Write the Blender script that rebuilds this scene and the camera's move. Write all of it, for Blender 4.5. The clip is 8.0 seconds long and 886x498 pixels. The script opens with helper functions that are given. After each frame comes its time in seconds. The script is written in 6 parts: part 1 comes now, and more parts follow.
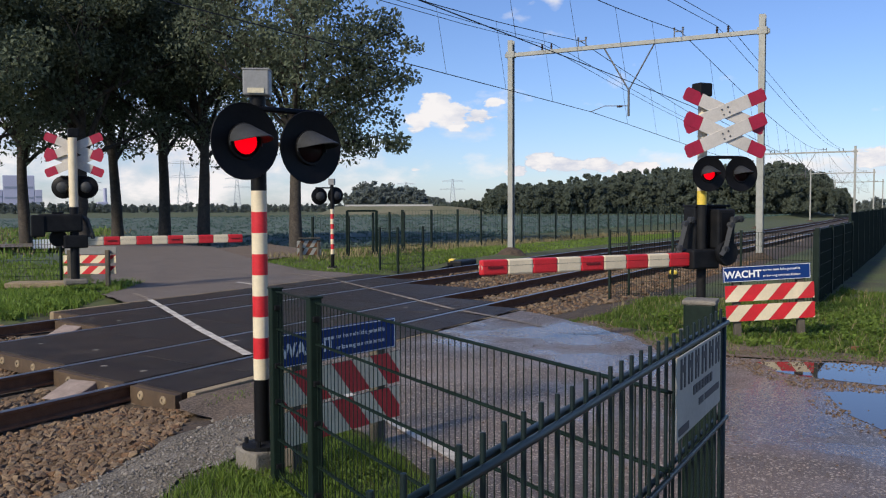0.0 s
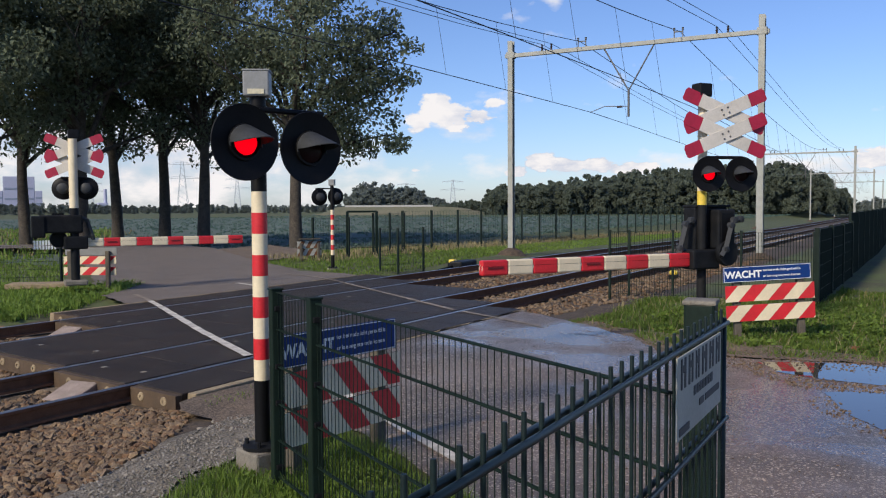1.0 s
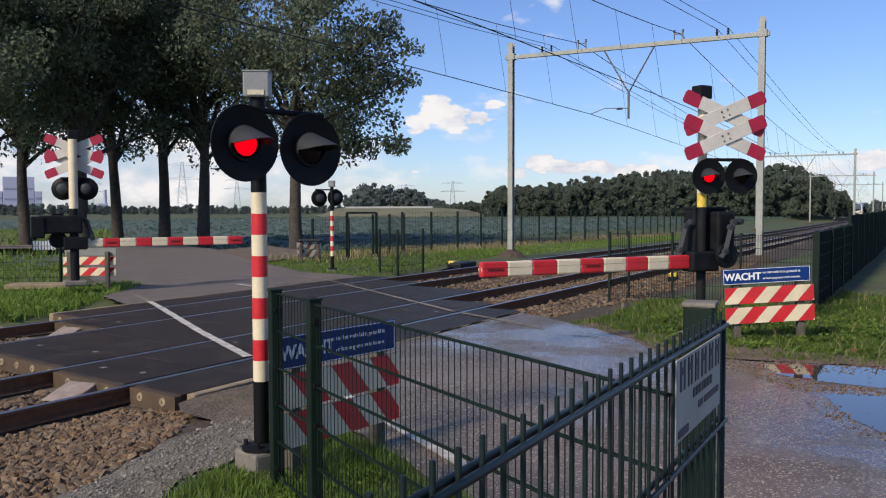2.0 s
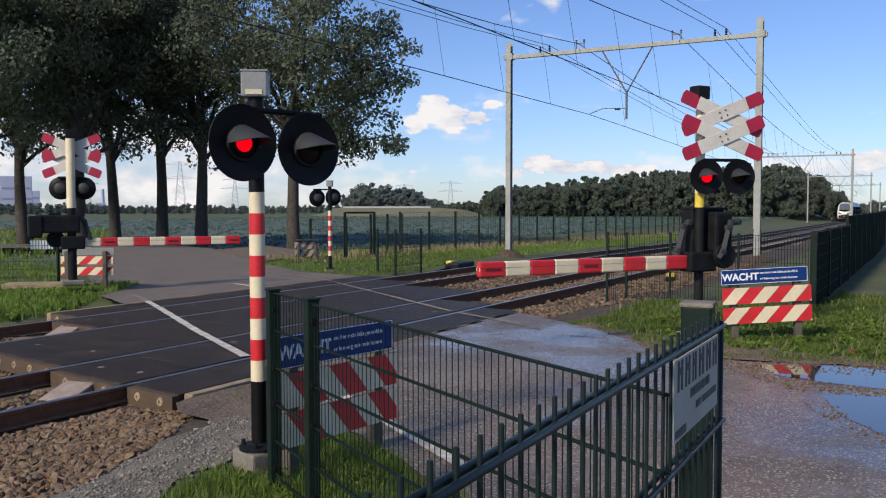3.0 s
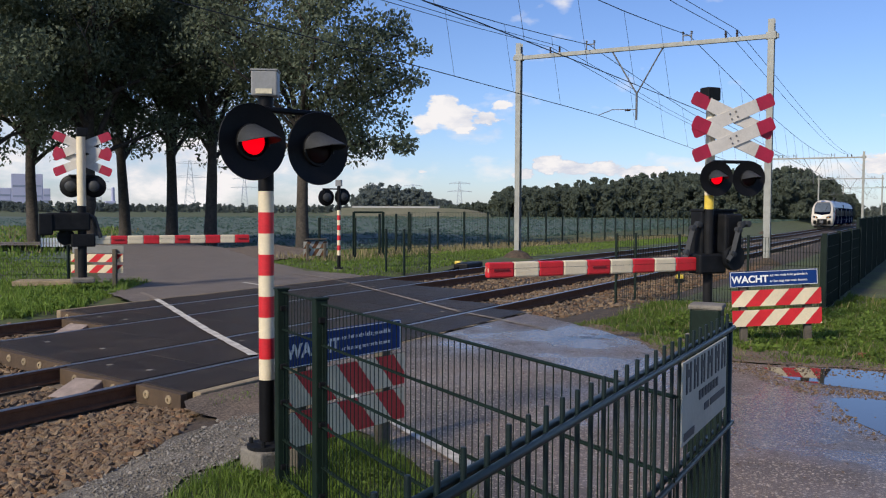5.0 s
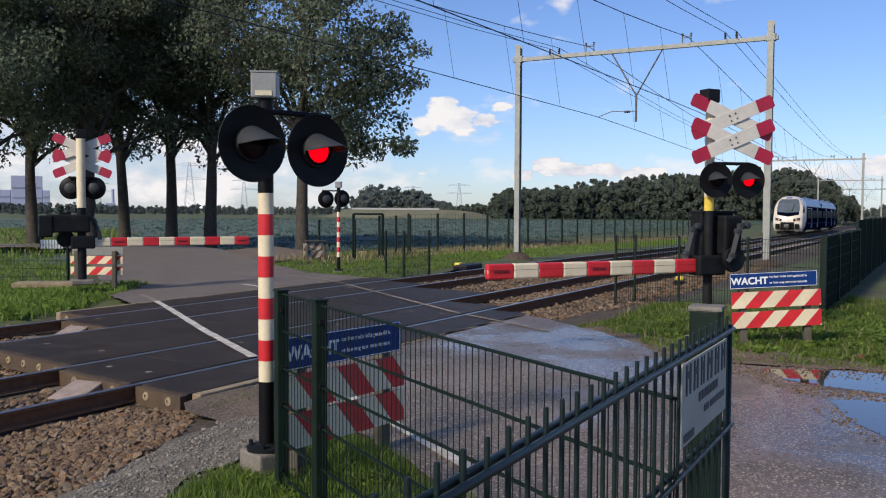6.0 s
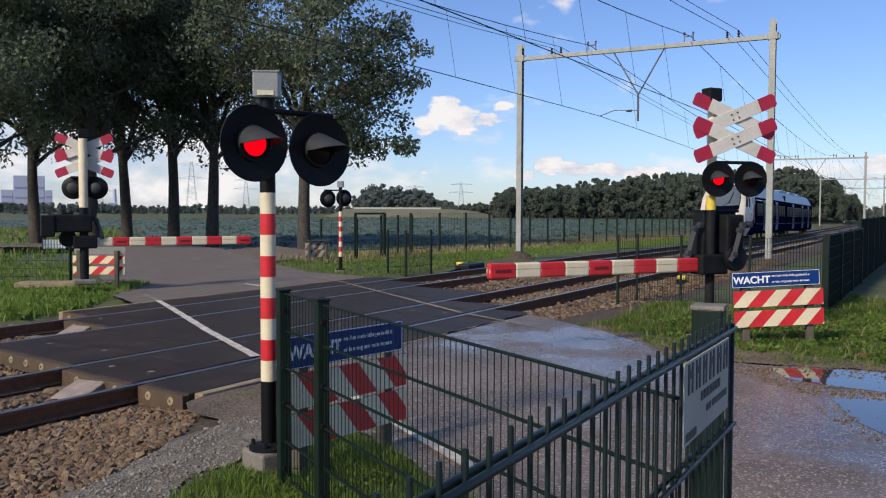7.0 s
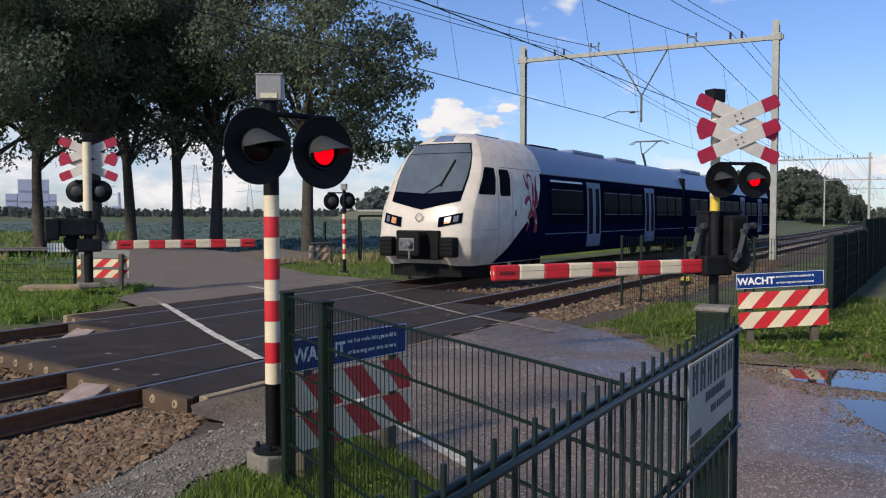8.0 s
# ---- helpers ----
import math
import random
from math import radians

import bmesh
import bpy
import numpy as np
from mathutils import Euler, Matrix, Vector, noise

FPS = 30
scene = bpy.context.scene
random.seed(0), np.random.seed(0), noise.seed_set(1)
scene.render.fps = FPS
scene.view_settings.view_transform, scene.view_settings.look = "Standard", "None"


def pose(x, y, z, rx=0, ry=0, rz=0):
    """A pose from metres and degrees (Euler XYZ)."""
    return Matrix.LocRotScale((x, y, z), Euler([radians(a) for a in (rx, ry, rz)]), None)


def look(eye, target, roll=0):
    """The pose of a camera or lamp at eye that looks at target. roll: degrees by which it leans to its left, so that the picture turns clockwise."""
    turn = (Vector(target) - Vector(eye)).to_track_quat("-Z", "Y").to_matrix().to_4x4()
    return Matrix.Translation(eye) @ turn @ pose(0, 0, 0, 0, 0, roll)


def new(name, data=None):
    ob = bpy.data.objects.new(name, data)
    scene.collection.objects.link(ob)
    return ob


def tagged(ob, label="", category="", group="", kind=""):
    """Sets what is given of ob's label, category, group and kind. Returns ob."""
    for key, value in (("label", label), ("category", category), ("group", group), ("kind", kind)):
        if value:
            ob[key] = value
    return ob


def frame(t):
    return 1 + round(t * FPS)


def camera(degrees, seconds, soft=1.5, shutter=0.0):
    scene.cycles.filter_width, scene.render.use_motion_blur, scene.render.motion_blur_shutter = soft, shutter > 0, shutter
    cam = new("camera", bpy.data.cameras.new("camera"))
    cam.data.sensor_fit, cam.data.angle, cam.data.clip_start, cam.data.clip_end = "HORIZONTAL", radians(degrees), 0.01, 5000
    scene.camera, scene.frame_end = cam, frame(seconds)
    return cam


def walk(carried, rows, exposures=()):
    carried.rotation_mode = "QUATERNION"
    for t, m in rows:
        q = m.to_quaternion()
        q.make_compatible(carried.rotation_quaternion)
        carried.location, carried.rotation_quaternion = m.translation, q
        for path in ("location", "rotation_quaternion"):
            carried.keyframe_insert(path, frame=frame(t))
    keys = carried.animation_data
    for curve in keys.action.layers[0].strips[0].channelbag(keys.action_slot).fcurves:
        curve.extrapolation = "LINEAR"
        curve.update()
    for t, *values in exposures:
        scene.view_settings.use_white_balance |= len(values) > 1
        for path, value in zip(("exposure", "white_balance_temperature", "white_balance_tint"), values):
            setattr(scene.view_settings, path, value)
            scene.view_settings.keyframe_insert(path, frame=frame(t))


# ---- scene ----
EYE_Z = 1.897


def aim(yaw, pitch, roll):
    """The camera's pose at its fixed stand, turned by degrees from the line of the rails."""
    a, b = radians(yaw), radians(pitch)
    way = Vector((math.cos(a) * math.cos(b), math.sin(a) * math.cos(b), -math.sin(b)))
    eye = Vector((0, 0, EYE_Z))
    return look(eye, eye + way * 10, roll)


cam = camera(53.2, 8.0, soft=1.15)
VIEW = [(0.0, 29.543, 2.833, -0.228), (0.5, 29.565, 2.889, -0.241), (1.0, 29.554, 2.794, -0.30), (1.5, 29.601, 2.711, -0.196),
        (3.0, 29.394, 2.704, -0.064), (3.5, 29.589, 2.635, 0.143), (4.0, 29.757, 2.666, 0.143), (4.5, 29.943, 2.742, 0.281),
        (6.0, 29.935, 2.58, 0.275), (6.5, 29.965, 2.676, 0.216), (7.0, 30.062, 2.622, 0.205), (7.5, 30.19, 2.586, 0.069),
        (8.0, 30.302, 2.487, -0.018)]
walk(cam, [(t, aim(a, b, c)) for t, a, b, c in VIEW], exposures=[(0.0, 0.0), (8.0, 0.0)])

# ---- daylight: a broken sky with a low veiled sun behind the trees ----
SUN_YAW, SUN_ELEV = 168.0, 35.0
world = bpy.data.worlds.new("sky")
scene.world = world
world.use_nodes = True
wn = world.node_tree.nodes
wl = world.node_tree.links
wn.clear()
sky = wn.new("ShaderNodeTexSky")
sky.sky_type = "NISHITA"
sky.sun_disc = False
sky.sun_elevation = radians(SUN_ELEV)
sky.sun_rotation = radians(90 - SUN_YAW)
sky.dust_density = 0.3
sky.ozone_density = 3.0
tint = wn.new("ShaderNodeMix")
tint.data_type = "RGBA"
tint.blend_type = "MULTIPLY"
tint.inputs["Factor"].default_value = 1.0
tint.inputs["B"].default_value = (0.86, 0.97, 1.30, 1)
wl.new(sky.outputs[0], tint.inputs["A"])
wco = wn.new("ShaderNodeTexCoord")
wmap = wn.new("ShaderNodeMapping")
wmap.inputs["Scale"].default_value = (1.0, 1.0, 2.2)
wmap.inputs["Location"].default_value = (0.35, 0.1, 0.0)
wl.new(wco.outputs["Generated"], wmap.inputs["Vector"])
cloud = wn.new("ShaderNodeTexNoise")
cloud.inputs["Scale"].default_value = 13.0
cloud.inputs["Detail"].default_value = 9
cloud.inputs["Roughness"].default_value = 0.55
wl.new(wmap.outputs["Vector"], cloud.inputs["Vector"])


def wmath(op, a, b):
    k = wn.new("ShaderNodeMath")
    k.operation = op
    for i, v in enumerate((a, b)):
        if isinstance(v, (int, float)):
            k.inputs[i].default_value = v
        else:
            wl.new(v, k.inputs[i])
    return k.outputs[0]


puff = wn.new("ShaderNodeTexNoise")
puff.inputs["Scale"].default_value = 34.0
puff.inputs["Detail"].default_value = 8
puff.inputs["Roughness"].default_value = 0.6
wl.new(wmap.outputs["Vector"], puff.inputs["Vector"])


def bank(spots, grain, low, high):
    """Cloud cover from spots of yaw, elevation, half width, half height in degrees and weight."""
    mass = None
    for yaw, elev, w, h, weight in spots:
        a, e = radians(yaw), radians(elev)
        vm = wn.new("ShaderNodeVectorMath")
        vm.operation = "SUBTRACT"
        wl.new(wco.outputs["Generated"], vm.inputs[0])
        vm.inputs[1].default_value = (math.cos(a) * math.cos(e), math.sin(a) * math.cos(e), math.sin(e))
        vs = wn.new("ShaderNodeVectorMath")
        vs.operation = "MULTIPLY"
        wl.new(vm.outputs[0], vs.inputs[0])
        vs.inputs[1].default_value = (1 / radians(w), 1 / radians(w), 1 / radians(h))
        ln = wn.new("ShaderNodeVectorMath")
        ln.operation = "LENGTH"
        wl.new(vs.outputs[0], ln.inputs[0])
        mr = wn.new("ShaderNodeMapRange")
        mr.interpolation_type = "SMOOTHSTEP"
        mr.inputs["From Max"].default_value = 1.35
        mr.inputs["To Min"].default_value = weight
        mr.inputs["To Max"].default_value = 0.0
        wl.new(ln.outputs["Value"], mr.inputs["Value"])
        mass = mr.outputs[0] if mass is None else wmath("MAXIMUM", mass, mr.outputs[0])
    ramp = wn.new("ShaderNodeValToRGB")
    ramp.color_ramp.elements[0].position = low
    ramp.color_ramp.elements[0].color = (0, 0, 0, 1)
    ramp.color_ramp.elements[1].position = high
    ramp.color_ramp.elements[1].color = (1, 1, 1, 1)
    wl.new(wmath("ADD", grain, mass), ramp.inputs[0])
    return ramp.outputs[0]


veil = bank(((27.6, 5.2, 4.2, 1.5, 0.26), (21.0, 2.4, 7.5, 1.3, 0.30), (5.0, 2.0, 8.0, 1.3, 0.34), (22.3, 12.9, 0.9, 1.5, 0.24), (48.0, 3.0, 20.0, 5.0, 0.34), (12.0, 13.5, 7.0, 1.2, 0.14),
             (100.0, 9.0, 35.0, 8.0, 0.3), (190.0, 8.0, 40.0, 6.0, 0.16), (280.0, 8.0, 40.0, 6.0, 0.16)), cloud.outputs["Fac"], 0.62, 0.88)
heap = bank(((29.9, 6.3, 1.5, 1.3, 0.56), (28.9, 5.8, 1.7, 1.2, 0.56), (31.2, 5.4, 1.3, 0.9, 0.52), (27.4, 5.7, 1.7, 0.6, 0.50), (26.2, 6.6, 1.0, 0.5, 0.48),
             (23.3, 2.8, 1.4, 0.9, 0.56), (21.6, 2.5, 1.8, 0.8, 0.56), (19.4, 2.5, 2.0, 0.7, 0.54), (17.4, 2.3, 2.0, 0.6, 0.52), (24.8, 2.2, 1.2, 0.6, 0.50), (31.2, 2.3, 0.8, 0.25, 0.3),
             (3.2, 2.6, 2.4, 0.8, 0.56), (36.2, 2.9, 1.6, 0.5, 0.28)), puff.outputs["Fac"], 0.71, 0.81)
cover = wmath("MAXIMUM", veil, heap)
shade = wn.new("ShaderNodeValToRGB")
shade.color_ramp.elements[0].position = 0.35
shade.color_ramp.elements[0].color = (6.0, 6.3, 7.3, 1)
shade.color_ramp.elements[1].position = 0.6
shade.color_ramp.elements[1].color = (8.9, 8.6, 8.6, 1)
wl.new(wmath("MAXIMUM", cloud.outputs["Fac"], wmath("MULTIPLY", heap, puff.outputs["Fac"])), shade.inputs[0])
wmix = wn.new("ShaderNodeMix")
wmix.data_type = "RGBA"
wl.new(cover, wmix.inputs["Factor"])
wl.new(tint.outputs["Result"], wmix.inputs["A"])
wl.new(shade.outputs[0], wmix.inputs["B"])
wbg = wn.new("ShaderNodeBackground")
wbg.inputs["Strength"].default_value = 0.105
wl.new(wmix.outputs["Result"], wbg.inputs["Color"])
wout = wn.new("ShaderNodeOutputWorld")
wl.new(wbg.outputs[0], wout.inputs[0])

sun = new("sun", bpy.data.lights.new("sun", "SUN"))
sun.data.energy = 4.2
sun.data.angle = radians(8)
sun.data.color = (1.0, 0.89, 0.72)
_a, _e = radians(SUN_YAW), radians(SUN_ELEV)
sun.matrix_world = look((50 * math.cos(_a) * math.cos(_e), 50 * math.sin(_a) * math.cos(_e), 50 * math.sin(_e)), (0, 0, 0))


# ---- materials ----
def material(name, colour, rough=0.6, metal=0.0, vary=0.25, scale=6.0, bump=0.0, bump_scale=60.0, emit=0.0, colour2=None,
             each=0.0, stain=0.0, spec=0.5, detail=6.0, speck=None, wet=None, tones=None):
    """A node material: two scales of noise in the colour, fine relief, some shift from piece to piece."""
    m = bpy.data.materials.new(name)
    m.use_nodes = True
    n, l = m.node_tree.nodes, m.node_tree.links
    b = n["Principled BSDF"]
    b.inputs["Metallic"].default_value = metal
    b.inputs["Specular IOR Level"].default_value = spec
    co = n.new("ShaderNodeTexCoord")
    geo = n.new("ShaderNodeNewGeometry")
    big = n.new("ShaderNodeTexNoise")
    big.inputs["Scale"].default_value = scale
    big.inputs["Detail"].default_value = detail
    big.inputs["Roughness"].default_value = 0.65
    l.new(geo.outputs["Position"] if scale < 3 else co.outputs["Object"], big.inputs["Vector"])
    r = n.new("ShaderNodeValToRGB")
    r.color_ramp.elements[0].position = 0.34
    r.color_ramp.elements[1].position = 0.66
    dark = colour2 if colour2 else tuple(c * (1 - vary) for c in colour)
    r.color_ramp.elements[0].color = (*dark, 1)
    r.color_ramp.elements[1].color = (*(colour if colour2 else tuple(min(1, c * (1 + vary * 0.6)) for c in colour)), 1)
    l.new(big.outputs["Fac"], r.inputs[0])
    out = r.outputs[0]
    fine = n.new("ShaderNodeTexNoise")
    fine.inputs["Scale"].default_value = bump_scale
    fine.inputs["Detail"].default_value = 5
    l.new(geo.outputs["Position"], fine.inputs["Vector"])
    fm = n.new("ShaderNodeMapRange")
    fm.inputs["From Min"].default_value = 0.3
    fm.inputs["From Max"].default_value = 0.7
    fm.inputs["To Min"].default_value = 1 - vary * 0.7
    fm.inputs["To Max"].default_value = 1 + vary * 0.7
    l.new(fine.outputs["Fac"], fm.inputs["Value"])
    hsv = n.new("ShaderNodeHueSaturation")
    l.new(out, hsv.inputs["Color"])
    if each:
        oi = n.new("ShaderNodeObjectInfo")
        er = n.new("ShaderNodeMath")
        er.operation = "ADD"
        l.new(oi.outputs["Random"], er.inputs[0])
        l.new(geo.outputs["Random Per Island"], er.inputs[1])
        e2 = n.new("ShaderNodeMapRange")
        e2.inputs["From Max"].default_value = 2.0
        e2.inputs["To Min"].default_value = 1 - each
        e2.inputs["To Max"].default_value = 1 + each
        l.new(er.outputs[0], e2.inputs["Value"])
        mm = n.new("ShaderNodeMath")
        mm.operation = "MULTIPLY"
        l.new(e2.outputs[0], mm.inputs[0])
        l.new(fm.outputs[0], mm.inputs[1])
        l.new(mm.outputs[0], hsv.inputs["Value"])
    else:
        l.new(fm.outputs[0], hsv.inputs["Value"])
    out = hsv.outputs[0]
    if tones:
        ti = n.new("ShaderNodeObjectInfo")
        ta = n.new("ShaderNodeMath")
        ta.operation = "ADD"
        l.new(ti.outputs["Random"], ta.inputs[0])
        l.new(geo.outputs["Random Per Island"], ta.inputs[1])
        tf = n.new("ShaderNodeMath")
        tf.operation = "FRACT"
        l.new(ta.outputs[0], tf.inputs[0])
        tp = n.new("ShaderNodeValToRGB")
        tp.color_ramp.interpolation = "CONSTANT"
        for i, c in enumerate(tones):
            e = tp.color_ramp.elements[i] if i < 2 else tp.color_ramp.elements.new(i / len(tones))
            e.position = i / len(tones)
            e.color = (*c, 1)
        l.new(tf.outputs[0], tp.inputs[0])
        tm = n.new("ShaderNodeMix")
        tm.data_type = "RGBA"
        tm.inputs["Factor"].default_value = 0.42
        l.new(out, tm.inputs["A"])
        l.new(tp.outputs[0], tm.inputs["B"])
        out = tm.outputs["Result"]
    if stain:
        st = n.new("ShaderNodeTexNoise")
        st.inputs["Scale"].default_value = 2.2
        st.inputs["Detail"].default_value = 8
        st.inputs["Distortion"].default_value = 0.6
        l.new(geo.outputs["Position"], st.inputs["Vector"])
        sr = n.new("ShaderNodeMapRange")
        sr.inputs["From Min"].default_value = 0.5
        sr.inputs["From Max"].default_value = 0.72
        sr.inputs["To Max"].default_value = stain
        l.new(st.outputs["Fac"], sr.inputs["Value"])
        mx = n.new("ShaderNodeMix")
        mx.data_type = "RGBA"
        l.new(sr.outputs[0], mx.inputs["Factor"])
        l.new(out, mx.inputs["A"])
        mx.inputs["B"].default_value = (0.10, 0.085, 0.065, 1)
        out = mx.outputs["Result"]
    if speck:
        vo = n.new("ShaderNodeTexVoronoi")
        vo.inputs["Scale"].default_value = speck[1]
        l.new(geo.outputs["Position"], vo.inputs["Vector"])
        sx = n.new("ShaderNodeSeparateColor")
        l.new(vo.outputs["Color"], sx.inputs[0])
        vr = n.new("ShaderNodeMapRange")
        vr.inputs["From Min"].default_value = speck[3] if len(speck) > 3 else 0.45
        vr.inputs["From Max"].default_value = 1.0
        vr.inputs["To Max"].default_value = speck[2]
        l.new(sx.outputs[0], vr.inputs["Value"])
        sm = n.new("ShaderNodeMix")
        sm.data_type = "RGBA"
        l.new(vr.outputs[0], sm.inputs["Factor"])
        l.new(out, sm.inputs["A"])
        sm.inputs["B"].default_value = (*speck[0], 1)
        out = sm.outputs["Result"]
    wetness = None
    if wet:
        near = None
        for centre, reach in wet:
            dv = n.new("ShaderNodeVectorMath")
            dv.operation = "DISTANCE"
            l.new(geo.outputs["Position"], dv.inputs[0])
            dv.inputs[1].default_value = centre
            wm = n.new("ShaderNodeMapRange")
            wm.inputs["From Max"].default_value = reach
            wm.inputs["To Min"].default_value = 0.46
            wm.inputs["To Max"].default_value = 0.0
            l.new(dv.outputs["Value"], wm.inputs["Value"])
            if near is None:
                near = wm
            else:
                mxw = n.new("ShaderNodeMath")
                mxw.operation = "MAXIMUM"
                l.new(near.outputs[0], mxw.inputs[0])
                l.new(wm.outputs[0], mxw.inputs[1])
                near = mxw
        wm = near
        wno = n.new("ShaderNodeTexNoise")
        wno.inputs["Scale"].default_value = 1.1
        wno.inputs["Detail"].default_value = 7
        l.new(geo.outputs["Position"], wno.inputs["Vector"])
        wa = n.new("ShaderNodeMath")
        l.new(wno.outputs["Fac"], wa.inputs[0])
        l.new(wm.outputs[0], wa.inputs[1])
        wr = n.new("ShaderNodeMapRange")
        wr.inputs["From Min"].default_value = 0.54
        wr.inputs["From Max"].default_value = 0.80
        l.new(wa.outputs[0], wr.inputs["Value"])
        wetness = wr.outputs[0]
        dk = n.new("ShaderNodeMix")
        dk.data_type = "RGBA"
        dk.blend_type = "MULTIPLY"
        l.new(wetness, dk.inputs["Factor"])
        l.new(out, dk.inputs["A"])
        dk.inputs["B"].default_value = (0.7, 0.7, 0.72, 1)
        out = dk.outputs["Result"]
    l.new(out, b.inputs["Base Color"])
    rr = n.new("ShaderNodeMapRange")
    rr.inputs["To Min"].default_value = max(0.02, rough - 0.12)
    rr.inputs["To Max"].default_value = min(1.0, rough + 0.12)
    l.new(big.outputs["Fac"], rr.inputs["Value"])
    if wetness:
        rw = n.new("ShaderNodeMapRange")
        rw.inputs["To Max"].default_value = 0.24
        l.new(wetness, rw.inputs["Value"])
        l.new(rr.outputs[0], rw.inputs["To Min"])
        l.new(rw.outputs[0], b.inputs["Roughness"])
    else:
        l.new(rr.outputs[0], b.inputs["Roughness"])
    if bump:
        bp = n.new("ShaderNodeBump")
        bp.inputs["Strength"].default_value = bump
        bp.inputs["Distance"].default_value = 0.02
        l.new(fine.outputs["Fac"], bp.inputs["Height"])
        if wetness:
            ws = n.new("ShaderNodeMapRange")
            ws.inputs["To Min"].default_value = bump
            ws.inputs["To Max"].default_value = bump * 0.09
            l.new(wetness, ws.inputs["Value"])
            l.new(ws.outputs[0], bp.inputs["Strength"])
        l.new(bp.outputs[0], b.inputs["Normal"])
    if emit:
        b.inputs["Emission Color"].default_value = (*colour, 1)
        b.inputs["Emission Strength"].default_value = emit
    return m


def leaf_material(name, colour, dark, each=0.5, vary=0.3, spec=0.3):
    m = material(name, colour, rough=0.6, colour2=dark, scale=2.0, vary=vary, each=each, bump_scale=9.0, spec=spec)
    b = m.node_tree.nodes["Principled BSDF"]
    n, l = m.node_tree.nodes, m.node_tree.links
    tr = n.new("ShaderNodeBsdfTranslucent")
    l.new(b.inputs["Base Color"].links[0].from_socket, tr.inputs["Color"])
    mx = n.new("ShaderNodeMixShader")
    mx.inputs[0].default_value = 0.45
    l.new(b.outputs[0], mx.inputs[1])
    l.new(tr.outputs[0], mx.inputs[2])
    l.new(mx.outputs[0], n["Material Output"].inputs["Surface"])
    return m


M = {}
M["grass_ground"] = material("grass_ground", (0.085, 0.115, 0.03), rough=0.95, colour2=(0.06, 0.055, 0.03), scale=0.9, bump=0.8, bump_scale=18)
M["field"] = material("field", (0.085, 0.115, 0.085), rough=0.95, colour2=(0.055, 0.08, 0.06), scale=0.12, bump=0.6, bump_scale=3)
M["crop"] = leaf_material("crop_leaf", (0.12, 0.18, 0.14), (0.075, 0.12, 0.10))
M["grass"] = leaf_material("grass_blade", (0.18, 0.265, 0.045), (0.10, 0.155, 0.03))
M["straw"] = material("dry_grass", (0.24, 0.20, 0.10), rough=0.8, scale=1.3, vary=0.3, each=0.4)
M["asphalt"] = material("old_asphalt", (0.165, 0.13, 0.105), rough=0.72, colour2=(0.10, 0.08, 0.065), scale=1.1, bump=0.55, bump_scale=85, vary=0.35, speck=((0.26, 0.24, 0.22), 70.0, 0.5))
M["gravel_lane"] = material("wet_gravel_lane", (0.205, 0.155, 0.122), rough=0.50, spec=0.40, colour2=(0.08, 0.061, 0.049), scale=0.55, bump=0.8, bump_scale=75, vary=0.45, speck=((0.58, 0.47, 0.37), 66.0, 0.9, 0.78), wet=(((12.0, 5.0, 0.0), 2.6), ((10.6, 3.4, 0.0), 1.7), ((9.2, 0.7, 0.0), 3.3)))
M["rubber"] = material("rubber_panel", (0.032, 0.023, 0.016), spec=0.24, rough=0.55, scale=1.7, bump=0.3, bump_scale=120, vary=0.4, stain=0.22, each=0.15)
M["panel_side"] = material("panel_side", (0.085, 0.055, 0.032), rough=0.8, scale=8, bump=0.4, bump_scale=80)
M["ramp"] = material("pinkish_grey_ramp", (0.30, 0.235, 0.20), rough=0.8, scale=7, bump=0.4, bump_scale=90, stain=0.4)
M["kerb"] = material("concrete_kerb", (0.30, 0.23, 0.14), rough=0.85, scale=7, bump=0.4, bump_scale=90, stain=0.5)
M["concrete"] = material("concrete", (0.20, 0.18, 0.15), rough=0.9, scale=5, bump=0.5, bump_scale=70, stain=0.5)
M["sleeper"] = material("sleeper", (0.21, 0.16, 0.115), rough=0.9, scale=6, bump=0.6, bump_scale=60, stain=0.4, each=0.2)
M["ballast_bed"] = material("ballast_bed", (0.10, 0.07, 0.045), rough=0.95, colour2=(0.04, 0.03, 0.022), scale=6, bump=1.0, bump_scale=22, vary=0.5)
M["stone"] = material("ballast_stone", (0.21, 0.125, 0.062), rough=0.85, colour2=(0.065, 0.038, 0.023), scale=9, bump=0.5, bump_scale=70, each=0.9,
                      tones=((0.14, 0.095, 0.055), (0.20, 0.16, 0.11), (0.07, 0.05, 0.033), (0.27, 0.21, 0.135), (0.10, 0.08, 0.06), (0.17, 0.085, 0.04), (0.22, 0.18, 0.13), (0.08, 0.06, 0.04)))
M["grit_stone"] = material("grey_grit_stone", (0.24, 0.22, 0.19), rough=0.9, colour2=(0.10, 0.09, 0.075), scale=9, each=0.7, tones=((0.20, 0.18, 0.15), (0.33, 0.31, 0.28), (0.10, 0.09, 0.075), (0.24, 0.19, 0.14)))
M["grit"] = material("grey_grit", (0.19, 0.165, 0.13), speck=((0.33, 0.295, 0.24), 80.0, 0.55), rough=0.95, colour2=(0.085, 0.072, 0.055), scale=2.5, bump=1.0, bump_scale=60, vary=0.5)
M["rust"] = material("rusty_steel", (0.17, 0.08, 0.042), rough=0.85, spec=0.2, scale=9, bump=0.4, bump_scale=90)
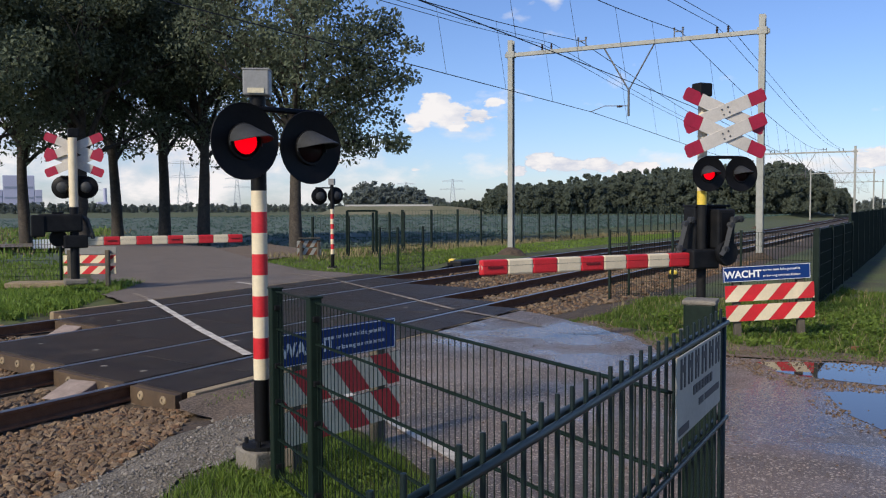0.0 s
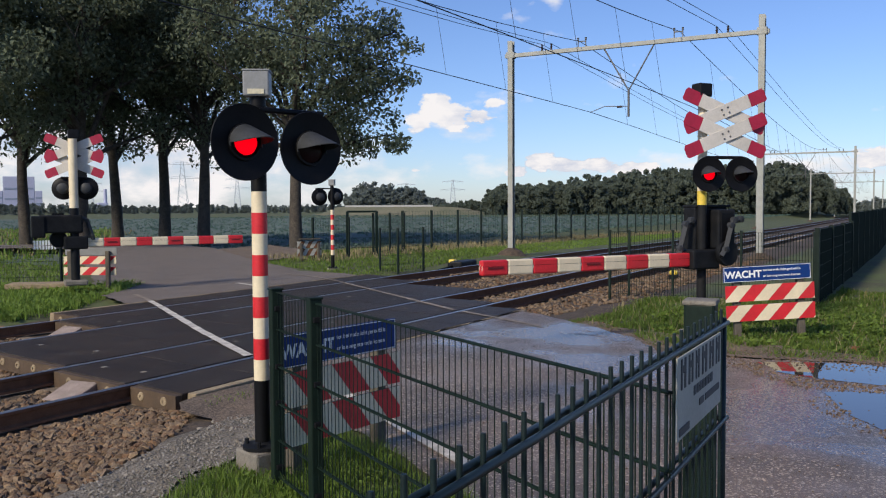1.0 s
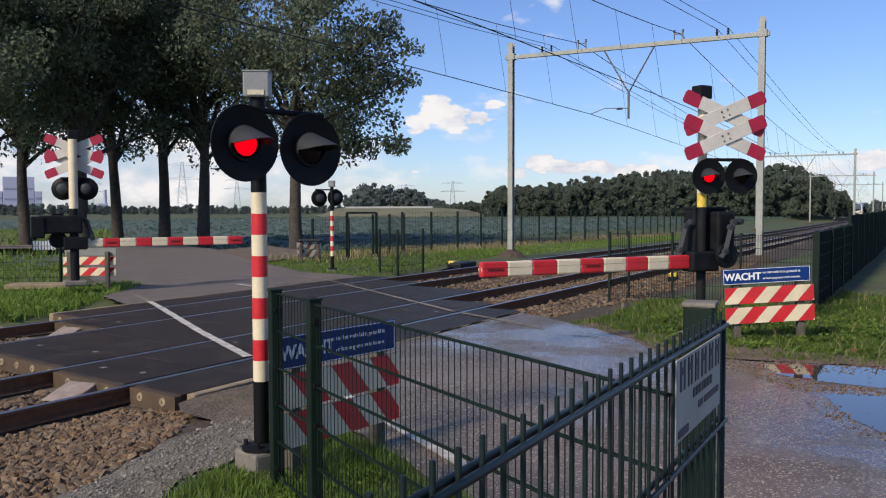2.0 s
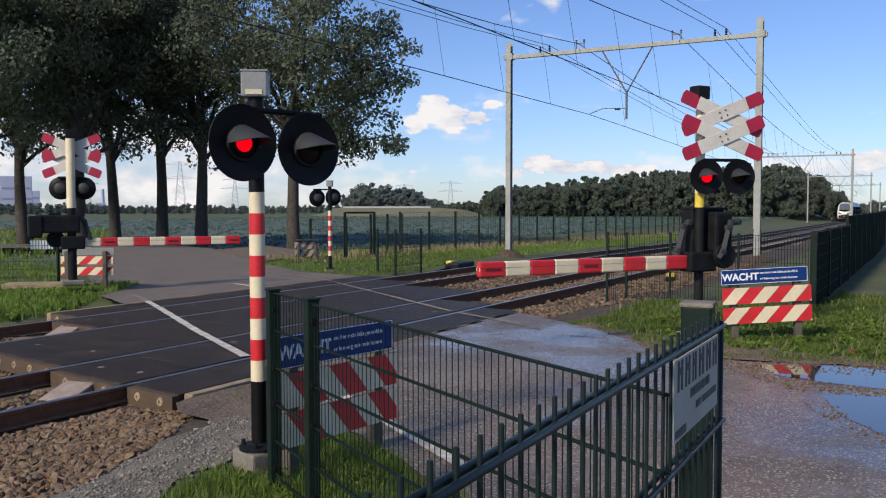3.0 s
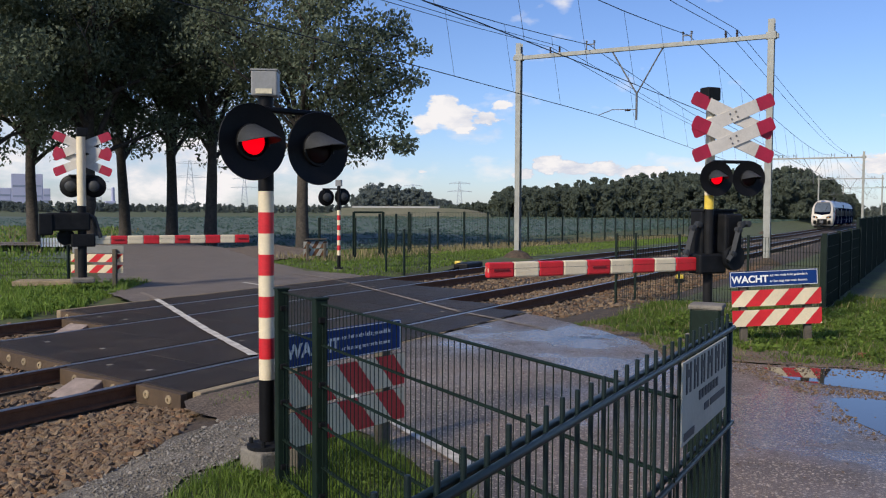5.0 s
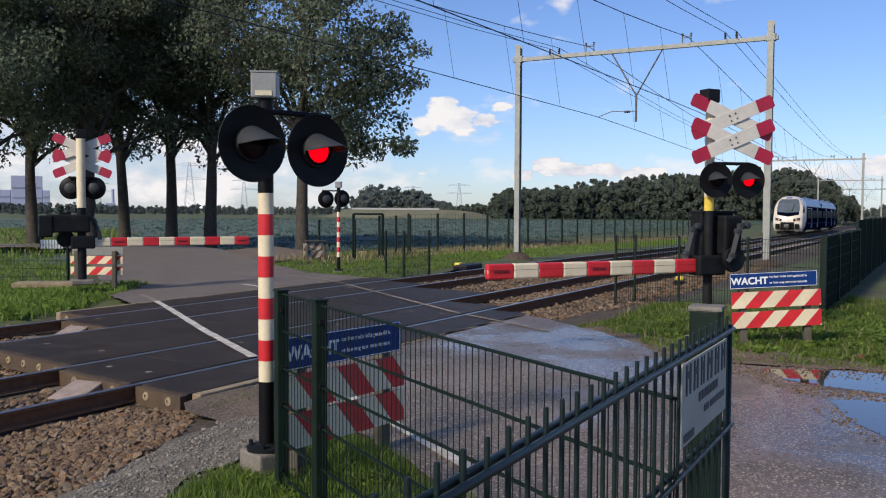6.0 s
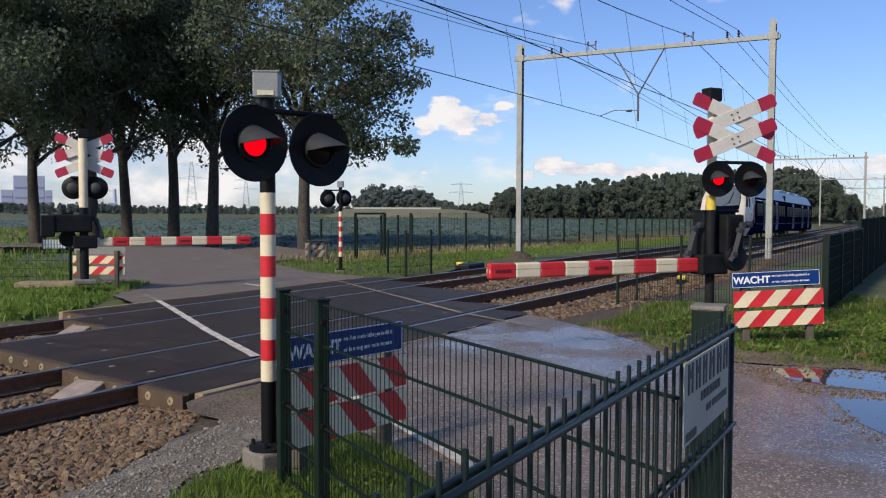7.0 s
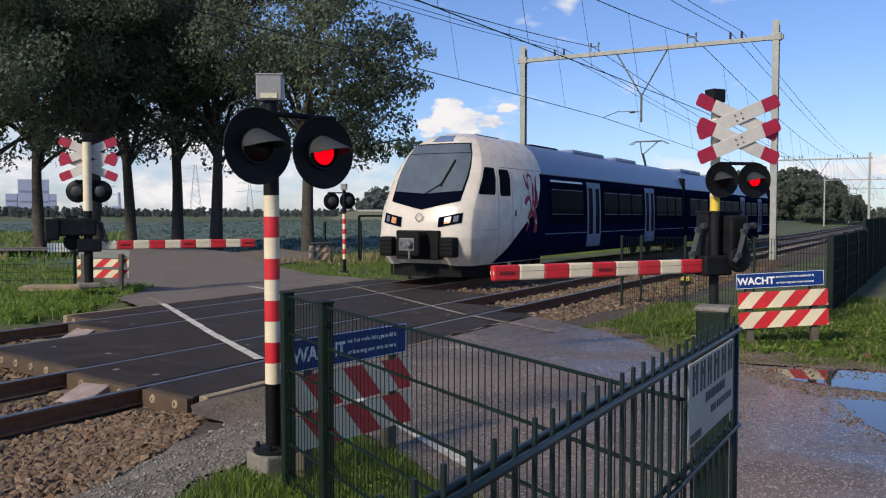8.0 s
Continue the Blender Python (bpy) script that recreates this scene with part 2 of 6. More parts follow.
M["railtop"] = material("polished_rail", (0.55, 0.52, 0.48), rough=0.40, metal=1.0, vary=0.12, scale=5)
M["line_paint"] = material("worn_road_paint", (0.70, 0.66, 0.58), rough=0.7, colour2=(0.42, 0.38, 0.33), scale=5, bump=0.3, stain=0.4)
M["line_faded"] = material("faded_road_paint", (0.34, 0.29, 0.23), rough=0.75, colour2=(0.13, 0.10, 0.08), scale=6, bump=0.3, stain=0.5)
M["white"] = material("cream_white_paint", (0.76, 0.65, 0.45), rough=0.45, scale=4, vary=0.08, stain=0.14)
M["red"] = material("red_paint", (0.60, 0.022, 0.03), rough=0.4, scale=4, vary=0.14, stain=0.08)
# Grey in this blade white is shade put into the colour; stains are dirt.
M["blade_white"] = material("shaded_weathered_white_blade", (0.60, 0.56, 0.50), rough=0.5, scale=4, vary=0.1, stain=0.2)
M["blade_red"] = material("crimson_blade_tip", (0.36, 0.014, 0.045), rough=0.45, scale=4, vary=0.15, stain=0.1)
M["black"] = material("black_paint", (0.006, 0.006, 0.007), rough=0.5, scale=5, vary=0.3, spec=0.18)
M["dark_metal"] = material("dark_grey_metal", (0.012, 0.013, 0.015), spec=0.12, rough=0.5, scale=5, vary=0.3, stain=0.1)
M["hood"] = material("dark_grey_hood", (0.035, 0.038, 0.042), spec=0.3, rough=0.6, scale=5, vary=0.2)
M["lens"] = material("dark_red_lens", (0.012, 0.002, 0.003), spec=0.15, rough=0.3, scale=5, vary=0.1)
M["lit"] = material("lit_red_lamp", (1.0, 0.0, 0.008), rough=0.6, spec=0.1, emit=1.0)
M["red_led"] = material("red_boom_lamp", (0.16, 0.012, 0.014), rough=0.35)
M["yellow"] = material("yellow_band", (0.72, 0.52, 0.06), rough=0.5, scale=6, vary=0.15, stain=0.15)
M["green_fence"] = material("dark_green_coating", (0.007, 0.016, 0.011), spec=0.22, rough=0.5, scale=5, vary=0.3)
M["teal_rail"] = material("blue_green_coating", (0.008, 0.017, 0.017), spec=0.3, rough=0.4, scale=5, vary=0.3)
M["galv"] = material("galvanised_steel", (0.31, 0.315, 0.285), rough=0.55, metal=0.15, scale=2.2, vary=0.2, stain=0.15)
M["galv_dark"] = material("weathered_steel", (0.14, 0.14, 0.14), rough=0.6, metal=0.4, scale=3, vary=0.2)
M["grey_box"] = material("grey_cabinet", (0.22, 0.225, 0.225), rough=0.5, scale=4, vary=0.12, stain=0.12)
M["label_plate"] = material("plate", (0.55, 0.50, 0.36), rough=0.6, scale=20, vary=0.15)
M["wire"] = material("overhead_wire", (0.03, 0.03, 0.035), rough=0.6, metal=0.3)
M["insulator"] = material("brown_insulator", (0.05, 0.035, 0.03), rough=0.3)
M["blue_sign"] = material("blue_sign", (0.009, 0.038, 0.17), spec=0.15, rough=0.4, scale=4, vary=0.08, stain=0.08)
M["sign_white"] = material("sign_lettering", (0.82, 0.82, 0.80), rough=0.5, vary=0.05)
M["board_plate"] = material("pale_sign_plate", (0.42, 0.41, 0.36), rough=0.5, scale=5, vary=0.1, stain=0.2)
M["letter"] = material("dark_lettering", (0.06, 0.06, 0.065), rough=0.6, vary=0.1)
M["wood_post"] = material("weathered_post", (0.10, 0.085, 0.065), rough=0.85, scale=8, bump=0.4)
M["bark"] = material("bark", (0.060, 0.050, 0.040), rough=0.95, scale=3.5, bump=1.0, bump_scale=14, vary=0.4)
M["soil"] = material("brown_soil", (0.15, 0.108, 0.075), speck=((0.30, 0.23, 0.17), 60.0, 0.5), rough=0.95, colour2=(0.08, 0.06, 0.043), scale=2.2, bump=0.9, bump_scale=30, vary=0.5)
M["leaf"] = leaf_material("oak_leaf", (0.15, 0.178, 0.112), (0.092, 0.114, 0.074))
# Paler, greyer leaves: distance haze is put into these two colours.
M["leaf_far"] = leaf_material("far_leaf_hazed", (0.165, 0.195, 0.15), (0.13, 0.155, 0.12), 0.22, 0.1, 0.0)
M["leaf_haze"] = leaf_material("distant_leaf_hazed", (0.20, 0.23, 0.21), (0.165, 0.195, 0.18), 0.15, 0.1, 0.05)
M["train_white"] = material("train_white", (0.62, 0.555, 0.465), rough=0.28, scale=2, vary=0.06, stain=0.05)
M["train_blue"] = material("train_dark_blue", (0.0065, 0.0095, 0.031), rough=0.5, scale=3, vary=0.12, spec=0.0)
M["train_band"] = material("train_window_band", (0.004, 0.006, 0.017), rough=0.5, vary=0.1, spec=0.0)
# Roof blue is lightened: the sky's reflection is put into the colour.
M["train_roof"] = material("train_roof_skylit_blue", (0.13, 0.18, 0.31), rough=0.35, scale=3, vary=0.15)
M["train_glass"] = material("tinted_glass", (0.0025, 0.0035, 0.010), rough=0.35, vary=0.1, spec=0.004)
for _k in ("train_glass", "train_blue", "train_band"):
    M[_k].node_tree.nodes["Principled BSDF"].inputs["Specular Tint"].default_value = (0.12, 0.15, 0.26, 1)
# Grey sky reflection on the windscreen is put into its base colour.
M["windscreen"] = material("sky_greyed_windscreen", (0.095, 0.115, 0.135), rough=0.08, vary=0.15, scale=2)
M["train_door"] = material("pale_blue_door", (0.17, 0.21, 0.31), rough=0.5, vary=0.1, spec=0.1)
M["train_under"] = material("underframe", (0.007, 0.007, 0.007), spec=0.2, rough=0.8, vary=0.4)
M["lion_red"] = material("red_emblem", (0.30, 0.010, 0.035), rough=0.5, vary=0.35, scale=9, spec=0.15)
M["headlamp"] = material("warm_headlamp", (0.55, 0.25, 0.08), rough=0.3, emit=0.15)
M["pale_plant"] = material("pale_plant_walls", (0.40, 0.42, 0.56), rough=0.9, vary=0.08)
M["plant_band"] = material("plant_window_band", (0.25, 0.29, 0.38), rough=0.9, vary=0.08)
M["bank"] = material("grassy_bank", (0.17, 0.155, 0.10), rough=0.95, colour2=(0.10, 0.11, 0.06), scale=0.1, bump=0.4, bump_scale=2)
M["viaduct"] = material("far_concrete", (0.34, 0.34, 0.33), rough=0.9, vary=0.1)
M["pylon"] = material("pylon_steel", (0.46, 0.50, 0.56), rough=0.8, vary=0.1)


# ---- mesh helpers ----
def box(bm, c, s, rz=0.0, bevel=0.0, rx=0.0, ry=0.0):
    """A box with centre c and size s, turned by degrees."""
    r = bmesh.ops.create_cube(bm, size=1.0, matrix=pose(*c, rx, ry, rz) @ Matrix.Diagonal((*s, 1)))
    if bevel:
        vs = set(r["verts"])
        es = [e for e in bm.edges if e.verts[0] in vs and e.verts[1] in vs]
        bmesh.ops.bevel(bm, geom=es, offset=bevel, segments=2, affect="EDGES", profile=0.5)


def tube(bm, p, q, r, n=8, r2=None, cap=True):
    p, q = Vector(p), Vector(q)
    d = q - p
    m = Matrix.Translation((p + q) / 2) @ d.to_track_quat("Z", "Y").to_matrix().to_4x4()
    bmesh.ops.create_cone(bm, cap_ends=cap, segments=n, radius1=r, radius2=r if r2 is None else r2, depth=d.length, matrix=m)


def prism(bm, outline, z0, z1, m=None):
    """A closed outline in x, y raised from z0 to z1."""
    m = m or Matrix.Identity(4)
    a = [bm.verts.new(m @ Vector((x, y, z0))) for x, y in outline]
    b = [bm.verts.new(m @ Vector((x, y, z1))) for x, y in outline]
    k = len(a)
    fs = [bm.faces.new(a[::-1]), bm.faces.new(b)]
    for i in range(k):
        fs.append(bm.faces.new((a[i], a[(i + 1) % k], b[(i + 1) % k], b[i])))
    bmesh.ops.recalc_face_normals(bm, faces=fs)


def lathe(bm, profile, m=None, n=24):
    """A profile of (radius, height) turned round z."""
    m = m or Matrix.Identity(4)
    rings = []
    for r, z in profile:
        if r < 1e-5:
            rings.append([bm.verts.new(m @ Vector((0, 0, z)))])
        else:
            rings.append([bm.verts.new(m @ Vector((r * math.cos(2 * math.pi * i / n), r * math.sin(2 * math.pi * i / n), z))) for i in range(n)])
    fs = []
    for a, b in zip(rings, rings[1:]):
        for i in range(n):
            j = (i + 1) % n
            v = [a[i % len(a)], a[j % len(a)], b[j % len(b)], b[i % len(b)]]
            u = []
            for x in v:
                if x not in u:
                    u.append(x)
            if len(u) > 2:
                fs.append(bm.faces.new(u))
    bmesh.ops.recalc_face_normals(bm, faces=fs)


def part(name, bm, mat, parent=None, label="", smooth=False):
    me = bpy.data.meshes.new(name)
    bm.to_mesh(me)
    bm.free()
    for mm in (mat if isinstance(mat, (list, tuple)) else [mat]):
        me.materials.append(mm)
    if smooth:
        for p in me.polygons:
            p.use_smooth = True
    ob = new(name, me)
    ob.parent = parent
    return tagged(ob, label) if label else ob


def soft_edges(ob, angle=40):
    """Smooth shading but for the sharp edges."""
    me = ob.data
    b = bmesh.new()
    b.from_mesh(me)
    for fc in b.faces:
        fc.smooth = True
    for e in b.edges:
        if len(e.link_faces) == 2 and e.calc_face_angle(0) > radians(angle):
            e.smooth = False
    b.to_mesh(me)
    b.free()
    return ob


def thing(name, m, label, category, group="", kind=""):
    ob = new(name)
    ob.empty_display_size = 0.2
    ob.matrix_world = m
    return tagged(ob, label, category, group, kind)


def share(name, mesh, parent, m):
    """One more piece on a mesh that others use too."""
    ob = new(name, mesh)
    ob.parent = parent
    ob.matrix_basis = m
    return ob


def text_bm(body, size, m, depth=0.002, bold=0.0):
    cu = bpy.data.curves.new("lettering", "FONT")
    cu.body = body
    cu.size = size
    cu.extrude = depth
    cu.offset = bold
    cu.align_x = "LEFT"
    ob = new("lettering_tmp", cu)
    dg = bpy.context.evaluated_depsgraph_get()
    me = bpy.data.meshes.new_from_object(ob.evaluated_get(dg))
    b = bmesh.new()
    b.from_mesh(me)
    bmesh.ops.transform(b, matrix=m, verts=b.verts)
    bpy.data.objects.remove(ob)
    bpy.data.curves.remove(cu)
    bpy.data.meshes.remove(me)
    return b


def bow(x):
    """How far the line of the tracks bends away beyond the crossing."""
    return float(np.interp(x, [20, 30, 40, 58, 75, 96, 172, 420], [0.0, 0.03, 0.15, 0.69, 1.4, 2.37, 4.95, 12.5]))


def drop(x):
    """How far the tracks fall away beyond the crossing."""
    return float(np.interp(x, [33, 60, 97, 152, 205, 420], [0.0, -0.26, -0.66, -0.95, -1.15, -1.6]))


# ---- the ground, the tracks and the road ----
U = Vector((0.55, 0.835, 0)).normalized()      # the road's way over the tracks
RAIL_Y = (7.59, 9.10, 11.52, 13.02)


def step(a, b, t):
    t = min(1.0, max(0.0, (t - a) / (b - a)))
    return t * t * (3 - 2 * t)


def road_z(y):
    return -0.045 + 0.045 * step(3.6, 6.4, y) - 0.12 * step(14.2, 18.0, y)


def ground_z(x, y):
    yy = y - bow(x)
    z = -0.075 - 0.28 * step(5.0, 6.4, yy) + 0.20 * step(13.8, 15.5, yy)
    z -= 0.25 * step(22.0, 30.0, yy) * step(10.0, 26.0, x)
    z += drop(x) * (1 - step(20.0, 30.0, yy))
    return z + 0.018 * noise.noise(Vector((x * 0.7, y * 0.7, 0)))


def near_far(limits, fine, grow, reach):
    a, b = limits
    c = list(np.arange(a, b, fine))
    d, v = fine, b
    while v < reach:
        c.append(v)
        d *= grow
        v += d
    d, v = fine * grow, a - fine
    while v > -reach:
        c.insert(0, v)
        v -= d
        d *= grow
    return c


def grid_mesh(name, xs, ys, zf, mat, parent=None):
    nx, ny = len(xs), len(ys)
    vs = [(x, y, zf(x, y)) for x in xs for y in ys]
    fs = [(i * ny + j, (i + 1) * ny + j, (i + 1) * ny + j + 1, i * ny + j + 1) for i in range(nx - 1) for j in range(ny - 1)]
    me = bpy.data.meshes.new(name)
    me.from_pydata(vs, [], fs)
    me.materials.append(mat)
    for p in me.polygons:
        p.use_smooth = True
    ob = new(name, me)
    ob.parent = parent
    return ob


def build_ground():
    g = grid_mesh("ground", near_far((-6, 40), 0.5, 1.25, 4500), near_far((-6, 34), 0.5, 1.25, 4500), ground_z, M["grass_ground"])
    tagged(g, "grassy verge and flat open land around a level crossing", "ground", kind="structure")
    fld = grid_mesh("field", list(np.linspace(22, 330, 60)), list(np.linspace(27, 260, 50)),
                    lambda x, y: -0.37 + drop(x) * (1 - step(20.0, 30.0, y - bow(x))) - 1.2 * step(180, 188, 0.87 * x + 0.493 * y) + 0.05 * noise.noise(Vector((x * 0.3, y * 0.3, 2))), M["field"])
    tagged(fld, "blue-green crop field beyond the fence", "field", kind="structure")


def flat_patch(name, outline, zf, mat, cuts=(), lift=0.0, ragged=0.0):
    """A patch of surface with a slightly ragged edge, following the height zf(x, y)."""
    pts = []
    k = len(outline)
    for i in range(k):
        p, q = Vector((*outline[i], 0)), Vector((*outline[(i + 1) % k], 0))
        m = max(1, int((q - p).length / 0.25))
        for j in range(m):
            c = p.lerp(q, j / m)
            o = ragged * noise.noise(c * 2.3) + 0.5 * ragged * noise.noise(c * 7.1)
            c += Vector((o, ragged * noise.noise(c * 2.3 + Vector((9, 3, 1))), 0))
            pts.append(c)
    bm = bmesh.new()
    bm.faces.new([bm.verts.new(p) for p in pts])
    bmesh.ops.triangulate(bm, faces=bm.faces[:])
    for y in cuts:
        bmesh.ops.bisect_plane(bm, geom=bm.verts[:] + bm.edges[:] + bm.faces[:], plane_co=(0, y, 0), plane_no=(0, 1, 0))
    for v in bm.verts:
        v.co.z = zf(v.co.x, v.co.y) + lift
    bmesh.ops.recalc_face_normals(bm, faces=bm.faces[:])
    for f in bm.faces:
        if f.normal.z < 0:
            f.normal_flip()
    return part(name, bm, mat)


def build_roads():
    cuts = [2.2 + 0.35 * i for i in range(14)]
    near = flat_patch("road_near", [(7.5, 6.66), (6.6, 5.0), (5.25, 2.9), (4.2, 1.1), (2.2, -3), (-2, -12), (12, -14), (12.3, -3), (11.8, 0.6),
                                    (11.5, 2.4), (10.9, 2.85), (12.6, 3.9), (14.2, 6.1), (14.5, 6.66)], lambda x, y: road_z(y), M["gravel_lane"], cuts, 0.0, 0.10)
    tagged(near, "wet brown pebbly asphalt of the approach road", "road", kind="structure")
    far = flat_patch("road_far", [(12.0, 13.95), (20.0, 13.95), (21.6, 17.0), (24.0, 21.0), (31.5, 30.5), (33.5, 35), (32.5, 41), (28, 45), (25, 42.5), (28, 39), (28, 36), (26.0, 33.5), (17.5, 21.8),
                                  (14.0, 17.4)], lambda x, y: road_z(y), M["asphalt"], [14 + 0.4 * i for i in range(12)], 0.0, 0.12)
    for v in far.data.vertices:
        v.co.z += 0.05 * step(17.0, 20.0, v.co.y)
    tagged(far, "worn grey asphalt road leaving the crossing under trees", "road", kind="structure")
    path = flat_patch("dirt_path", [(24.0, 21.5), (28, 22.6), (33, 26.5), (36, 31), (31, 30), (27, 26)], lambda x, y: -0.10, M["soil"], (), 0.0, 0.3)
    tagged(path, "muddy brown turnout beside the road", "path", kind="structure")


def strip(bm, p, q, w, zf, lift, n=12, gaps=0.0):
    p, q = Vector((*p, 0)), Vector((*q, 0))
    d = (q - p).normalized()
    o = Vector((-d.y, d.x, 0)) * w / 2
    prev = None
    for i in range(n + 1):
        c = p.lerp(q, i / n)
        wob = 1 + 0.18 * noise.noise(c * 3.1)
        a, b = c + o * wob, c - o * wob
        row = [bm.verts.new((v.x, v.y, zf(v.y) + lift)) for v in (a, b)]
        if prev:
            bm.faces.new((prev[0], prev[1], row[1], row[0]))
        prev = row
    bmesh.ops.recalc_face_normals(bm, faces=bm.faces[:])


def build_lines():
    for p, q, w in (((8.49, 7.66), (9.9, 9.9), 0.13), ((9.9, 9.9), (11.9, 12.9), 0.13), ((11.9, 12.9), (12.6, 13.98), 0.12), ((12.62, 14.02), (13.6, 15.55), 0.10), ((7.9, 6.6), (8.49, 7.5), 0.13), ((5.75, 3.05), (7.6, 5.75), 0.11),
                    ((12.76, 5.45), (13.9, 7.5), 0.10), ((14.0, 7.7), (18.0, 13.2), 0.10), ((18.1, 13.3), (20.4, 16.9), 0.09), ((15.85, 13.78), (16.84, 15.56), 0.11)):
        bm = bmesh.new()
        strip(bm, p, q, w, road_z, 0.012)
        tagged(part("road_marking", bm, M["line_paint" if w > 0.105 else "line_faded"]), "worn white edge line painted on the crossing" if w > 0.105 else "faded, almost worn away edge line on the crossing", "road marking", "road edge lines", "structure")


RAIL_SHAPE = [(-0.075, -0.17), (0.075, -0.17), (0.07, -0.15), (0.012, -0.135), (0.012, -0.045), (0.036, -0.035), (0.036, -0.006), (0.028, 0.0),
              (-0.028, 0.0), (-0.036, -0.006), (-0.036, -0.035), (-0.012, -0.045), (-0.012, -0.135), (-0.07, -0.15)]
TRACK_X = [-14.0 + 2.0 * i for i in range(18)] + [22 + 6.0 * i for i in range(64)]


def build_rails():
    for k, y in enumerate(RAIL_Y):
        bm = bmesh.new()
        prev = None
        for x in TRACK_X:
            row = [bm.verts.new((x, y + bow(x) + a, b + drop(x))) for a, b in RAIL_SHAPE]
            if prev:
                for i in range(len(row)):
                    j = (i + 1) % len(row)
                    f = bm.faces.new((prev[i], row[i], row[j], prev[j]))
                    f.material_index = 1 if i in (6, 7, 8) else 0
            prev = row
        bmesh.ops.recalc_face_normals(bm, faces=bm.faces[:])
        tagged(part("rail", bm, [M["rust"], M["railtop"]]), "rusty steel rail with a polished running edge", "rail", "running rails", "structure")


def build_bed():
    ys = [4.6, 5.2, 5.9, 6.4, 7.2, 7.9, 8.8, 9.3, 10.3, 11.3, 11.8, 12.7, 13.3, 14.0, 14.8, 15.4]
    zs = [-0.18, -0.10, -0.11, -0.16, -0.20, -0.21, -0.21, -0.20, -0.24, -0.20, -0.21, -0.21, -0.20, -0.21, -0.24, -0.4]
    xs = [-14 + 0.5 * i for i in range(120)] + [46 + 5.0 * i for i in range(80)]
    bm = bmesh.new()
    prev = None
    for x in xs:
        row = [bm.verts.new((x, y + bow(x) + (0.25 * noise.noise(Vector((x * 0.8, y, 0))) if y < 5 else 0), z + drop(x) + 0.02 * noise.noise(Vector((x * 2, y * 2, 5))))) for y, z in zip(ys, zs)]
        if prev:
            for i in range(len(row) - 1):
                bm.faces.new((prev[i], row[i], row[i + 1], prev[i + 1]))
        prev = row
    bmesh.ops.recalc_face_normals(bm, faces=bm.faces[:])
    for f in bm.faces:
        if f.normal.z < 0:
            f.normal_flip()
    bed = part("track_bed", bm, M["ballast_bed"])
    tagged(bed, "brown stone ballast bed under two railway tracks", "track bed", kind="structure")
    return bed


def build_sleepers(bed):
    bm = bmesh.new()
    box(bm, (0, 0, -0.02), (0.25, 2.5, 0.18), bevel=0.02)
    me = bpy.data.meshes.new("sleeper")
    bm.to_mesh(me)
    bm.free()
    me.materials.append(M["sleeper"])
    for yc in (8.345, 12.27):
        for i in range(140):
            x = -6 + 0.6 * i
            if (6.9 if yc < 10 else 10.4) < x < (14.6 if yc < 10 else 18.6):
                continue
            share("sleeper", me, bed, pose(x, yc + bow(x), drop(x) - 0.27 + random.uniform(-0.01, 0.01), 0, 0, random.uniform(-1, 1)))


